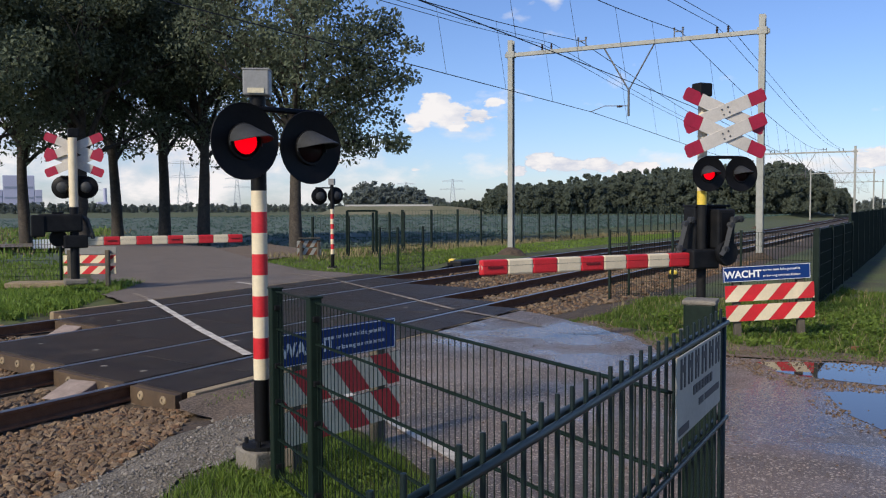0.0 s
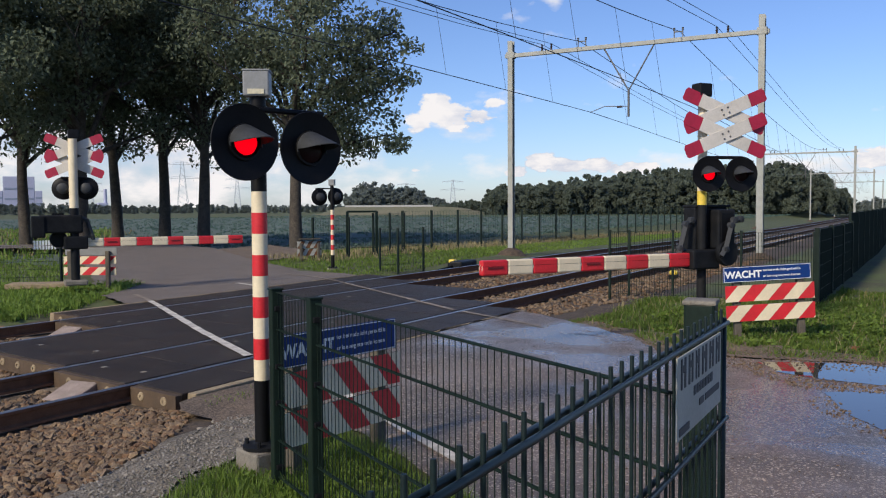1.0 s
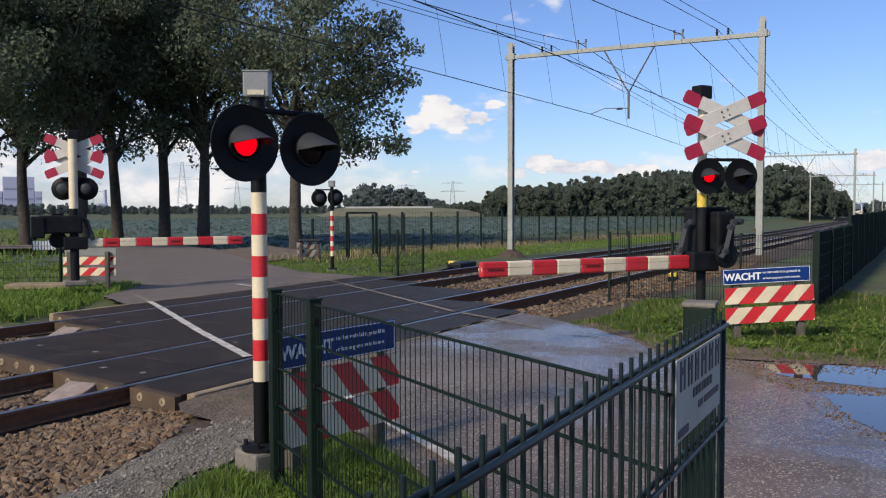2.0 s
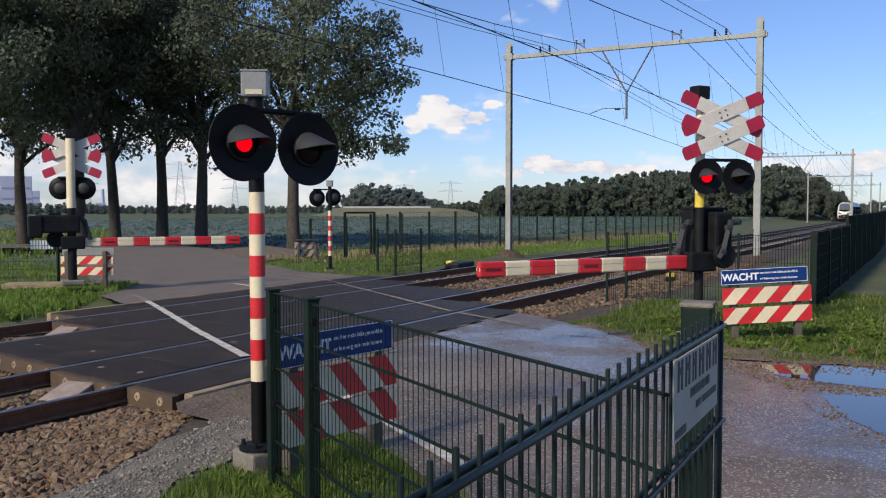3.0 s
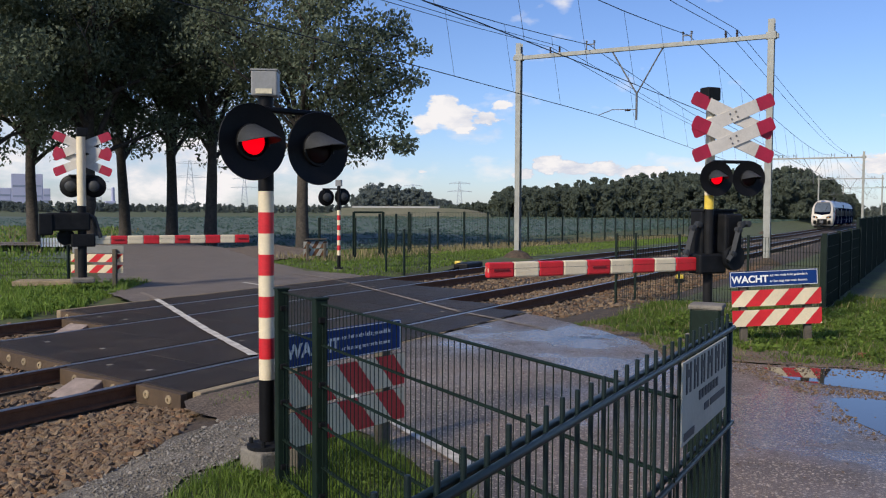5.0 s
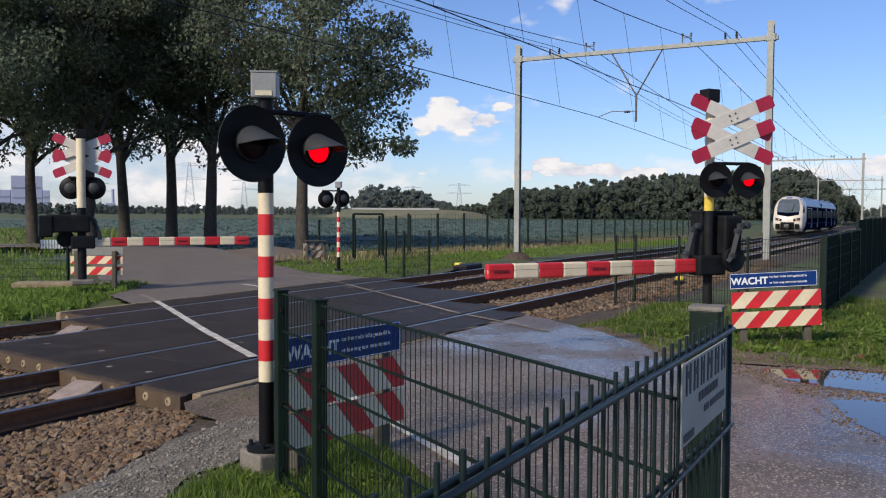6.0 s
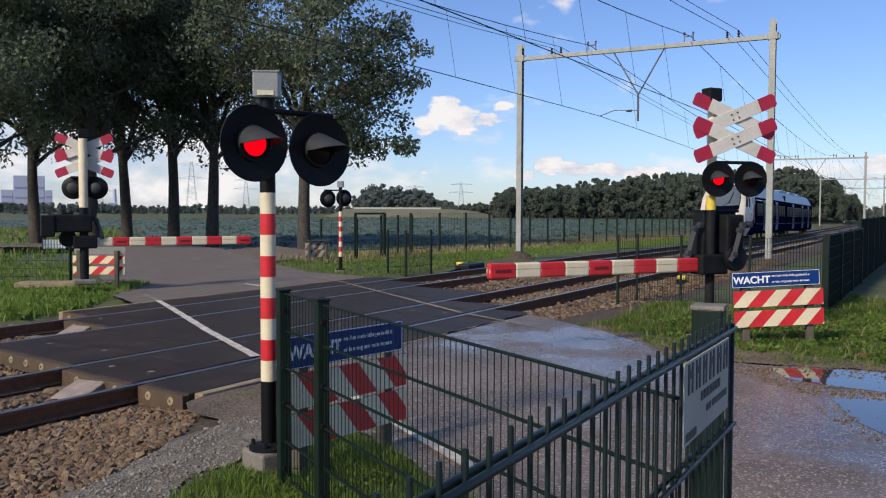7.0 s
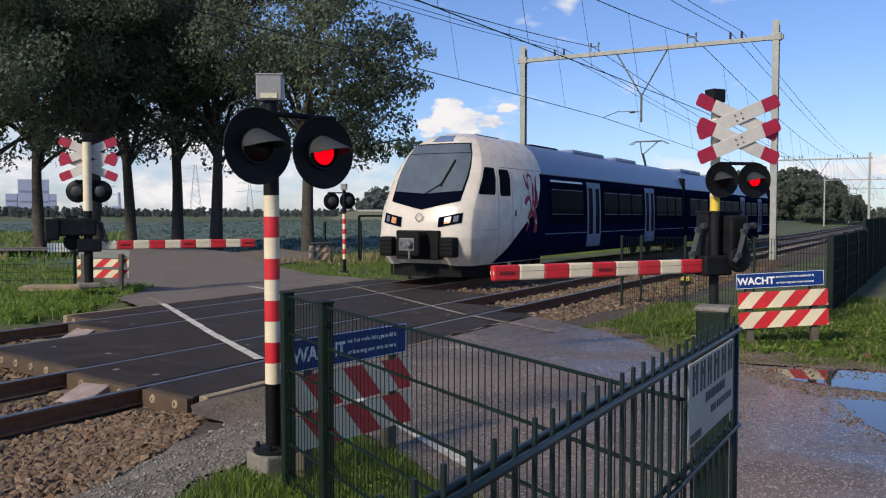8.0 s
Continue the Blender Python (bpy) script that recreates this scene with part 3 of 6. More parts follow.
def build_panels():
    """The rubber panels of the crossing, row by row, each piece on its own."""
    deck = thing("crossing_deck", pose(0, 0, 0), "black rubber crossing panels laid flush with the rails", "crossing deck", kind="structure")
    rows = [(6.72, 7.52, 6.45, 14.75, 1.2), (7.68, 9.02, 6.55, 15.6, 1.2), (9.18, 11.44, 6.95, 17.9, 1.8), (11.60, 12.94, 9.5, 19.2, 1.2), (13.10, 13.93, 10.3, 20.2, 1.2)]
    for y0, y1, x0, x1, w in rows:
        n = int(round((x1 - x0) / w))
        slant = 0.16 * (y1 - y0) * 2
        for i in range(n):
            a, b = x0 + (x1 - x0) * i / n, x0 + (x1 - x0) * (i + 1) / n - 0.006
            bm = bmesh.new()
            prism(bm, [(a, y0), (b, y0), (b + slant * 0.5, y1), (a + slant * 0.5, y1)], -0.16, 0.0)
            es = [e for e in bm.edges if e.verts[0].co.z > -0.01 and e.verts[1].co.z > -0.01]
            bmesh.ops.bevel(bm, geom=es, offset=0.008, segments=1, affect="EDGES")
            ob = part("panel", bm, M["rubber"], deck)
            if y1 - y0 > 1.0 and i % 2 == 0:
                for fy in (0.25, 0.75):
                    b2 = bmesh.new()
                    lathe(b2, [(0.0, 0.003), (0.035, 0.003), (0.045, 0.0)], pose((a + b) / 2, y0 + (y1 - y0) * fy, 0.0), 10)
                    part("lifting_plug", b2, M["concrete"], ob)
            ob.location.z = 0.004 * noise.noise(Vector((a * 3, y0 * 3, 0)))
        bm = bmesh.new()
        prism(bm, [(x0 - 0.09, y0), (x0 - 0.005, y0), (x0 + slant * 0.5 - 0.005, y1), (x0 + slant * 0.5 - 0.09, y1)], -0.2, -0.012)
        end = part("end_plate", bm, M["panel_side"], deck, "brown end plate with bolts")
        bm = bmesh.new()
        for j in range(max(2, int((y1 - y0) / 0.4))):
            yy = y0 + 0.2 + 0.4 * j
            xx = x0 - 0.09 + slant * 0.5 * (yy - y0) / (y1 - y0)
            lathe(bm, [(0.0, 0.004), (0.016, 0.004), (0.018, 0.016), (0.042, 0.014), (0.05, 0.0)], pose(xx, yy, -0.09, 0, -90, 0), 12)
        part("bolt", bm, M["kerb"], end)
    # concrete kerbs outside the outer rows
    for y, x0, x1 in ((6.64, 6.5, 14.7), (14.0, 10.35, 20.2)):
        for i in range(4):
            a, b = x0 + (x1 - x0) * i / 4, x0 + (x1 - x0) * (i + 1) / 4 - 0.01
            bm = bmesh.new()
            box(bm, ((a + b) / 2, y, -0.10), (b - a, 0.12, 0.2), bevel=0.012)
            part("kerb", bm, M["kerb"], deck)
    # sloping steel guards before the ends of the gauge panels
    for x, y in ((6.12, 8.3), (9.08, 12.3)):
        bm = bmesh.new()
        w = 0.20
        vs = [(-0.42, -w, -0.14), (-0.42, w, -0.14), (0.0, w, 0.0), (0.0, -w, 0.0), (0.0, -w, -0.2), (0.0, w, -0.2)]
        v = [bm.verts.new(c) for c in vs]
        for f in ((0, 1, 2, 3), (3, 2, 5, 4), (0, 3, 4), (1, 5, 2), (0, 4, 5, 1)):
            bm.faces.new([v[i] for i in f])
        bmesh.ops.recalc_face_normals(bm, faces=bm.faces[:])
        bmesh.ops.bevel(bm, geom=bm.edges[:], offset=0.008, segments=1, affect="EDGES")
        ob = part("guard_ramp", bm, M["ramp"], None)
        ob.matrix_world = pose(x + 0.4, y, -0.03, 0, 0, 8)
        tagged(ob, "pale sloping guard ramp before the crossing panels", "ramp", "guard ramps")


def build_puddles():
    m = bpy.data.materials.new("puddle_water")
    m.use_nodes = True
    b = m.node_tree.nodes["Principled BSDF"]
    b.inputs["Base Color"].default_value = (0.045, 0.036, 0.028, 1)
    b.inputs["Roughness"].default_value = 0.03
    b.inputs["Specular IOR Level"].default_value = 0.9
    upper = [(11.32, 1.95), (10.75, 1.66), (10.6, 1.36), (10.47, 0.8), (10.42, 0.4), (10.2, -0.4), (10.9, -0.9), (11.55, -0.2), (11.63, 0.56), (11.72, 0.9), (11.5, 1.55)]
    lower = [(9.72, 1.08), (9.93, 0.83), (10.02, 0.48), (9.95, -0.5), (8.9, -0.9), (8.0, -0.3), (8.31, 0.39), (8.63, 0.58), (8.93, 0.77), (9.43, 0.9)]
    for out in (upper, lower):
        ob = flat_patch("puddle", out, lambda x, y: road_z(2.0), m, (), 0.003, 0.07)
        tagged(ob, "still rain puddle reflecting the sky", "puddle", "puddles", "structure")


build_ground()
build_roads()
build_lines()
build_rails()
BED = build_bed()
build_puddles()


# ---- signals and barriers ----
def lamp_unit(parent, m, size=1.0):
    """A warning lamp: round backboard, hood, lens and the glowing disc; local +y faces the traffic."""
    bm = bmesh.new()
    up = Matrix.Rotation(radians(-90), 4, "X")
    lathe(bm, [(0.0, -0.03), (0.12, -0.03), (0.255, -0.008), (0.265, 0.0), (0.262, 0.008), (0.25, 0.004), (0.13, -0.012), (0.125, 0.008), (0.11, 0.008), (0.11, -0.005), (0.0, -0.005)], up, 40)
    board = part("backboard", bm, M["black"], parent, "black round backboard")
    soft_edges(board)
    board.matrix_basis = m @ Matrix.Scale(size, 4)
    bm = bmesh.new()
    lathe(bm, [(0.0, -0.17), (0.07, -0.17), (0.125, -0.13), (0.135, -0.035), (0.0, -0.034)], up, 28)
    soft_edges(part("housing", bm, M["hood"], board))
    bm = bmesh.new()
    n = 18
    prev = None
    for i in range(n + 1):
        t = radians(-12 + 204 * i / n)
        depth = 0.02 + 0.27 * max(0.0, math.sin(t)) ** 0.85
        ring = [bm.verts.new((r * math.cos(t), y, r * math.sin(t) - 0.36 * y)) for r, y in ((0.125, 0.0), (0.128, depth), (0.122, depth), (0.119, 0.0))]
        if prev:
            for a in range(4):
                b2 = (a + 1) % 4
                bm.faces.new((prev[a], ring[a], ring[b2], prev[b2]))
        prev = ring
    bmesh.ops.recalc_face_normals(bm, faces=bm.faces[:])
    soft_edges(part("hood", bm, M["hood"], board, "dark grey sun hood"))
    bm = bmesh.new()
    lathe(bm, [(0.105, -0.002), (0.085, 0.010), (0.05, 0.018), (0.0, 0.02)], up, 28)
    part("lens", bm, M["lens"], board, smooth=True)
    bm = bmesh.new()
    lathe(bm, [(0.0, -0.004), (0.092, -0.004), (0.080, 0.010), (0.05, 0.018), (0.0, 0.022)], up, 28)
    disc = part("lamp_disc", bm, M["lit"], board, "glowing red signal disc", smooth=True)
    return disc


def banded_pole(parent, bands, r, name="pole"):
    """A pole in painted lengths: rows of z0, z1 and material."""
    for z0, z1, k in bands:
        bm = bmesh.new()
        tube(bm, (0, 0, z0), (0, 0, z1), r, 20)
        soft_edges(part("band" if k in ("red", "white", "yellow") else name, bm, M[k], parent))


BLINK = []


def signal_post(x, y, z, face, label, low, high, lamp, n):
    """A red and white post with two warning lamps; face: the yaw of the way that the lamps look."""
    p = thing("warning_signal", pose(x, y, z, 0, 0, face - 90), label, "signal", "crossing signals")
    base = low - z
    g = -z
    bands = [(0.0, base, "black")]
    k = (high + g - base) / n
    for i in range(n):
        bands.append((base + k * i, base + k * (i + 1), "white" if i % 2 == 0 else "red"))
    bands.append((high + g, lamp + 0.39 + g, "black"))
    banded_pole(p, bands, 0.058)
    bm = bmesh.new()
    box(bm, (0, 0, -0.11), (0.30, 0.30, 0.22), bevel=0.02)
    part("footing", bm, M["concrete"], p, "stained concrete footing")
    bm = bmesh.new()
    lathe(bm, [(0.0, 0.05), (0.06, 0.05), (0.075, 0.035), (0.15, 0.025), (0.15, 0.0)], None, 20)
    part("flange", bm, M["dark_metal"], p)
    for i in range(4):
        bm = bmesh.new()
        a = radians(45 + 90 * i)
        tube(bm, (0.12 * math.cos(a), 0.12 * math.sin(a), 0.0), (0.12 * math.cos(a), 0.12 * math.sin(a), 0.07), 0.016, 6)
        part("bolt", bm, M["dark_metal"], p)
    bm = bmesh.new()
    tube(bm, (0.16, 0.05, lamp + 0.28 + g), (-0.55, 0.05, lamp + 0.28 + g), 0.022, 10)
    tube(bm, (-0.48, 0.05, lamp + 0.28 + g), (-0.48, 0.05, lamp + 0.1 + g), 0.02, 8)
    part("arm", bm, M["black"], p)
    bm = bmesh.new()
    box(bm, (0.0, 0.0, lamp + 0.47 + g), (0.19, 0.17, 0.185), rz=-40, bevel=0.010)
    box(bm, (0.0, 0.0, lamp + 0.566 + g), (0.20, 0.18, 0.014), rz=-40, bevel=0.004)
    b = part("control_box", bm, M["grey_box"], p, "grey sheet-metal box")
    bm = bmesh.new()
    box(bm, (0.057, 0.068, lamp + 0.41 + g), (0.12, 0.006, 0.036), rz=-40)
    part("label_plate", bm, M["label_plate"], b, "small pale type plate")
    for lx, ph, up in ((0.175, 0, 0.032), (-0.395, 1, 0.010)):
        d = lamp_unit(p, pose(lx, 0.11, lamp + g + up), 1.05)
        BLINK.append((d, ph, "post"))
    return p


def cross_blades(parent, head, off, zc, y):
    """Two crossed pairs of blades with red tips, as where there is more than one track."""
    for dz in (0.0, -0.36):
        for s in (1, -1):
            bm = bmesh.new()
            box(bm, (0, 0, 0), (0.84, 0.018, 0.20), bevel=0.004)
            bl = part("blade", bm, M["blade_white"], parent, "white cross blade")
            bl.matrix_basis = head @ pose(off, y + 0.012 * s + (0.03 if dz else 0), zc + dz, 0, 22.5 * s, 0)
            for e in (1, -1):
                bm = bmesh.new()
                prism(bm, [(0.422 * e, -0.10), (0.665 * e, -0.10), (0.692 * e, -0.075), (0.692 * e, 0.055), (0.665 * e, 0.10), (0.422 * e, 0.10)], -0.009, 0.009)
                t = part("tip", bm, M["blade_red"], bl, "red blade tip")
                t.matrix_basis = pose(0, 0, 0, 90, 0, 0)
            for bx, bz in ((-0.05, 0.04), (0.05, 0.04), (-0.05, -0.04), (0.05, -0.04)):
                bm = bmesh.new()
                tube(bm, (bx, 0.005, bz), (bx, 0.018, bz), 0.014, 6)
                part("bolt", bm, M["galv_dark"], bl)


def barrier(x, y, z, rz, length, label, bands, off, boom_z=1.07):
    """A half barrier: mast with cross and lamps, drive box, arms and boom. Local +x: along the boom; +y: towards the traffic."""
    p = thing("half_barrier", pose(x, y, z, 0, 0, rz), label, "barrier", "half barriers")
    g = -z
    head = pose(0, 0, 0, 0, 0, -17)
    yellow = off < -0.1
    banded_pole(p, [(0.0, 1.89 + g, "dark_metal"), (1.89 + g, 2.10 + g, "yellow" if yellow else "white"), (2.10 + g, 3.50 + g, "white")], 0.072 if yellow else 0.10, "mast")
    bm = bmesh.new()
    box(bm, (0, 0, 0.05), (0.5, 0.5, 0.12), bevel=0.03)
    part("footing", bm, M["concrete"], p)
    bm = bmesh.new()
    box(bm, (0.02, 0, 3.61 + g), (0.24, 0.2, 0.2), bevel=0.02)
    tube(bm, (0, 0, 3.48 + g), (0, 0, 3.55 + g), 0.06, 12)
    part("bell", bm, M["dark_metal"], p, "black crossing bell housing")
    cross_blades(p, head, off, 3.29 + g, 0.13)
    bm = bmesh.new()
    tube(bm, head @ Vector((off + 0.28, 0.10, 2.60 + g)), head @ Vector((off - 0.30, 0.10, 2.60 + g)), 0.025, 8)
    part("lamp_arm", bm, M["black"], p)
    for lx, ph in ((off + 0.26, 0), (off - 0.26, 1)):
        d = lamp_unit(p, head @ pose(lx, 0.16, 2.35 + g))
        BLINK.append((d, ph, "mast"))
    # drive box
    bm = bmesh.new()
    if yellow:
        box(bm, (-0.22, -0.16, 1.44 + g), (0.66, 0.26, 0.84), bevel=0.03)
        box(bm, (-0.24, -0.16, 1.87 + g), (0.70, 0.30, 0.04), bevel=0.012)
        box(bm, (-0.34, 0.06, 1.52 + g), (0.34, 0.24, 0.60), bevel=0.03)
    else:
        box(bm, (-0.30, 0.0, 1.52 + g), (0.95, 0.34, 0.42), bevel=0.04)
        box(bm, (-0.78, 0.0, 1.46 + g), (0.30, 0.40, 0.50), bevel=0.03)
        box(bm, (-0.84, 0.0, 1.26 + g), (0.06, 0.06, 0.18), bevel=0.01)
    drive = part("drive_box", bm, M["dark_metal"], p, "black barrier drive box")
    bm = bmesh.new()
    box(bm, (-0.34, 0.187, 1.54 + g), (0.26, 0.012, 0.46), bevel=0.005)
    part("door", bm, M["black"], drive)
    bm = bmesh.new()
    box(bm, (-0.48, 0.2, 1.66 + g), (0.03, 0.03, 0.1), bevel=0.006)
    part("handle", bm, M["galv_dark"], drive)
    for sy, run in ((-0.05, ((0.40, 1.14), (0.38, 1.24), (0.27, 1.60), (0.16, 1.66))), (0.24, ((-0.16, 1.12), (-0.25, 1.22), (-0.36, 1.58), (-0.42, 1.66), (-0.54, 1.67)))):
        bm = bmesh.new()
        for (xa, za), (xb, zb) in zip(run, run[1:]):
            tube(bm, (xa, sy, za + g), (xb, sy, zb + g), 0.048, 4)
            lathe(bm, [(0.0, -0.05), (0.05, -0.04), (0.05, 0.04), (0.0, 0.05)], pose(xb, sy, zb + g, 90, 0, 0), 10)
        part("swing_arm", bm, M["hood"], p, "bent dark grey swing arm")
    bm = bmesh.new()
    lathe(bm, [(0.0, -0.05), (0.19, -0.05), (0.20, 0.0), (0.19, 0.05), (0.0, 0.05)], pose(-0.34, 0.17, 1.16 + g, 90, 0, 0), 24)
    part("drive_wheel", bm, M["dark_metal"], p)
    bm = bmesh.new()
    box(bm, (0.02, 0, boom_z + g), (0.52, 0.28, 0.30), bevel=0.03)
    part("boom_clamp", bm, M["dark_metal"], p)
    bm = bmesh.new()
    tube(bm, (0.25, 0, boom_z + g), (length, 0, boom_z + g), 0.05, 10)
    boom = part("boom", bm, M["white"], p)
    w = (length - 0.27) / bands
    for i in range(bands):
        bm = bmesh.new()
        a = 0.27 + w * i
        box(bm, (a + w / 2, 0, boom_z + g), (w, 0.11, 0.205), bevel=0.022)
        red = (bands - 1 - i) % 2 == 0
        bd = part("band", bm, M["red" if red else "white"], boom)
        bm = bmesh.new()
        box(bm, (a + w / 2, 0, boom_z + g + 0.02), (w * 0.98, 0.113, 0.003))
        part("groove", bm, M["black"], bd)
    for i in range(bands - 1, 0, -4):
        for sy in (-1, 1):
            bm = bmesh.new()
            box(bm, (0.27 + w * (i + 0.5), sy * 0.06, boom_z + g), (w * 0.6, 0.014, 0.03), bevel=0.006)
            part("boom_lamp", bm, M["red_led"], boom, "small red boom lamp")
    return p


def stripe_board(parent, w, h, zc, y, lean, phase=0.0, both=False, tint=("white", "red")):
    """A board with slanting red and white stripes, each a raised piece."""
    bm = bmesh.new()
    box(bm, (0, y, zc), (w, 0.02, h), bevel=0.004)
    bd = part("board", bm, M["wood_post"], parent, "board with red and white slanting stripes")
    n = 6
    s = w / n

    def clip(pts, lim, sign):
        out = []
        for (ax, ay), (bx, by) in zip(pts, pts[1:] + pts[:1]):
            ina, inb = sign * (lim - ax) >= 0, sign * (lim - bx) >= 0
            if ina:
                out.append((ax, ay))
            if ina != inb:
                t = (lim - ax) / (bx - ax)
                out.append((lim, ay + (by - ay) * t))
        return out

    for i in range(-2, n + 4):
        x0 = -w / 2 + s * (i + phase)
        pts = [(x0, -h / 2), (x0 + s - 0.002, -h / 2), (x0 + s - 0.002 + lean * s, h / 2), (x0 + lean * s, h / 2)]
        pts = clip(clip(pts, w / 2, 1), -w / 2, -1)
        if len(pts) < 3 or max(a for a, b in pts) - min(a for a, b in pts) < 0.01:
            continue
        bm = bmesh.new()
        prism(bm, pts, 0.011, 0.014, pose(0, y, zc, 90, 0, 180))
        part("stripe", bm, M[tint[0] if i % 2 else tint[1]], bd)
        if both:
            bm = bmesh.new()
            prism(bm, pts, 0.011, 0.014, pose(0, y, zc, 90, 0, 0))
            part("stripe", bm, M[tint[0] if i % 2 else tint[1]], bd)
    return bd


def wait_sign(x, y, z, rz, w, label, lettered=True, lean=1.0, phase=0.0, roll=0.0, levels=(0.37, 0.655, 0.94), h=0.255, notice=True):
    """A blue notice over two striped boards on two posts; local +y faces the traffic."""
    p = thing("warning_board", pose(x, y, z, 0, roll, rz), label, "warning board", "striped warning boards")
    for sx in (-0.36, 0.36):
        bm = bmesh.new()
        box(bm, (sx * w, -0.07, 0.5 * levels[1 if not notice else 2]), (0.10, 0.10, 0.02 + levels[1 if not notice else 2] + (0.1 if not notice else 0)), bevel=0.012)
        part("post", bm, M["wood_post"], p)
    for zc in levels[:2]:
        stripe_board(p, w, h, zc, 0.0, lean, phase, not lettered, ("white", "red") if notice else ("board_plate", "rust"))
    if not notice:
        bm = bmesh.new()
        box(bm, (0, -0.07, levels[1] + 0.22), (w * 0.86, 0.08, 0.05), bevel=0.008)
        part("top_bar", bm, M["wood_post"], p)
        return p
    bm = bmesh.new()
    box(bm, (0.03, 0, levels[2]), (w - 0.02, 0.02, h - 0.012), bevel=0.004)
    s = part("notice_plate", bm, M["blue_sign" if lettered else "grey_box"], p, "blue notice plate with white writing" if lettered else "grey back of a notice plate")
    if not lettered:
        return p
    bm = bmesh.new()
    zc, hh = levels[2], h / 2 - 0.014
    for cx, cz, sx, sz in ((0.03, zc + hh, w - 0.04, 0.006), (0.03, zc - hh, w - 0.04, 0.006), (-w / 2 + 0.052, zc, 0.006, hh * 2), (w / 2 + 0.008, zc, 0.006, hh * 2)):
        box(bm, (cx, 0.011, cz), (sx, 0.004, sz))
    part("border", bm, M["sign_white"], s)
    for body, size, lx, lz, bold in (("WACHT", 0.142, w / 2 - 0.005, zc - 0.050, 0.0045), ("tot het rode licht gedoofd is", 0.048, w / 2 - 0.56, zc + 0.030, 0.0004), ("er kan nog een trein komen", 0.048, w / 2 - 0.56, zc - 0.055, 0.0004)):
        part("lettering", text_bm(body, size, pose(lx, 0.011, lz, 90, 0, 180), 0.002, bold), M["sign_white"], s)
    return p


signal_post(5.06, 4.44, 0.085, 253, "red and white striped post carrying two flashing warning lamps", 0.60, 2.01, 2.33, 9)
signal_post(23.1, 17.2, -0.10, 62, "distant red and white warning post seen from behind", 0.33, 1.79, 2.19, 9)
barrier(13.6, 3.2, -0.12, 146.6, 3.85, "lowered half barrier with striped boom, crossed blades and warning lamps", 9, -0.29)
barrier(13.75, 17.7, 0.10, -33.4, 3.95, "lowered half barrier beyond the tracks, seen from behind", 10, 0.0, 1.08)
wait_sign(13.54, 2.165, -0.10, 120, 1.30, "blue WACHT notice above two striped boards in the grass", phase=0.87, roll=3.0, levels=(0.43, 0.72, 1.0), h=0.236)
wait_sign(5.485, 3.995, -0.08, 171.4, 1.28, "blue WACHT notice above two striped boards behind the mesh fence", True, -1.0, -0.63)
wait_sign(26.6, 20.9, -0.20, -34, 0.95, "striped warning board on weathered posts seen from behind", False, notice=False)
wait_sign(14.8, 18.5, -0.12, -62, 1.32, "striped warning board and notice seen from behind beside the mast", False, 1.0, levels=(0.44, 0.71, 0.93), h=0.20)


# ---- fences ----
def mesh_panel(parent, p, q, z0, z1, gap, rows, r=0.0028, r2=0.004, spike=False):
    """Upright wires and pairs of cross wires between two posts, one joined piece."""
    p, q = Vector(p), Vector(q)
    n = max(2, int((q - p).length / gap))
    bm = bmesh.new()
    for i in range(n + 1):
        c = p.lerp(q, i / n)
        tube(bm, (c.x, c.y, z0), (c.x, c.y, z1), r, 4, cap=False)
    for k in range(rows + 1):
        z = z0 + (z1 - z0) * k / rows
        o = Vector((-(q - p).y, (q - p).x, 0)).normalized() * 0.008
        for s in (1, -1):
            tube(bm, (p.x + o.x * s, p.y + o.y * s, z), (q.x + o.x * s, q.y + o.y * s, z), r2, 5)
    return part("mesh_panel", bm, M["green_fence"], parent)


def wire_panel(parent, p, q, z0, z1, gap, rows, r, r2):
    """A near panel whose wires are pieces of their own."""
    p, q = Vector(p), Vector(q)
    n = max(2, int((q - p).length / gap))
    bm = bmesh.new()
    tube(bm, (0, 0, z0), (0, 0, z1), r, 6)
    ob = part("upright_wire", bm, M["green_fence"], parent)
    for i in range(n + 1):
        c = p.lerp(q, i / n)
        m = pose(c.x, c.y, 0)
        if i:
            share("upright_wire", ob.data, parent, m)
        else:
            ob.matrix_basis = m
    o = Vector((-(q - p).y, (q - p).x, 0)).normalized() * 0.008
    for k in range(rows + 1):
        z = z0 + (z1 - z0) * k / rows
        for s in (1, -1):
            bm = bmesh.new()
            tube(bm, (p.x + o.x * s, p.y + o.y * s, z), (q.x + o.x * s, q.y + o.y * s, z), r2, 6)
            part("cross_wire", bm, M["green_fence"], parent)


def fence_post(parent, x, y, z0, z1, s=0.06, rz=0.0):
    bm = bmesh.new()
    box(bm, (x, y, (z0 + z1) / 2), (s, s, z1 - z0), rz=rz, bevel=0.006)
    box(bm, (x, y, z1 + 0.006), (s + 0.012, s + 0.012, 0.014), rz=rz, bevel=0.004)
    return part("post", bm, M["green_fence"], parent)


def line_fence(points, z0, z1, gap, rows, label, s=0.06, r=0.0028, mesh=True):
    f = thing("mesh_fence", pose(0, 0, 0), label, "fence", "mesh fences")
    for x, y in points:
        b = ground_z(x, y)
        fence_post(f, x, y, b - 0.1, z1, s)
    if mesh:
        for a, b in zip(points, points[1:]):
            mesh_panel(f, (*a, 0), (*b, 0), z0, z1 - 0.03, gap, rows, r)
    return f


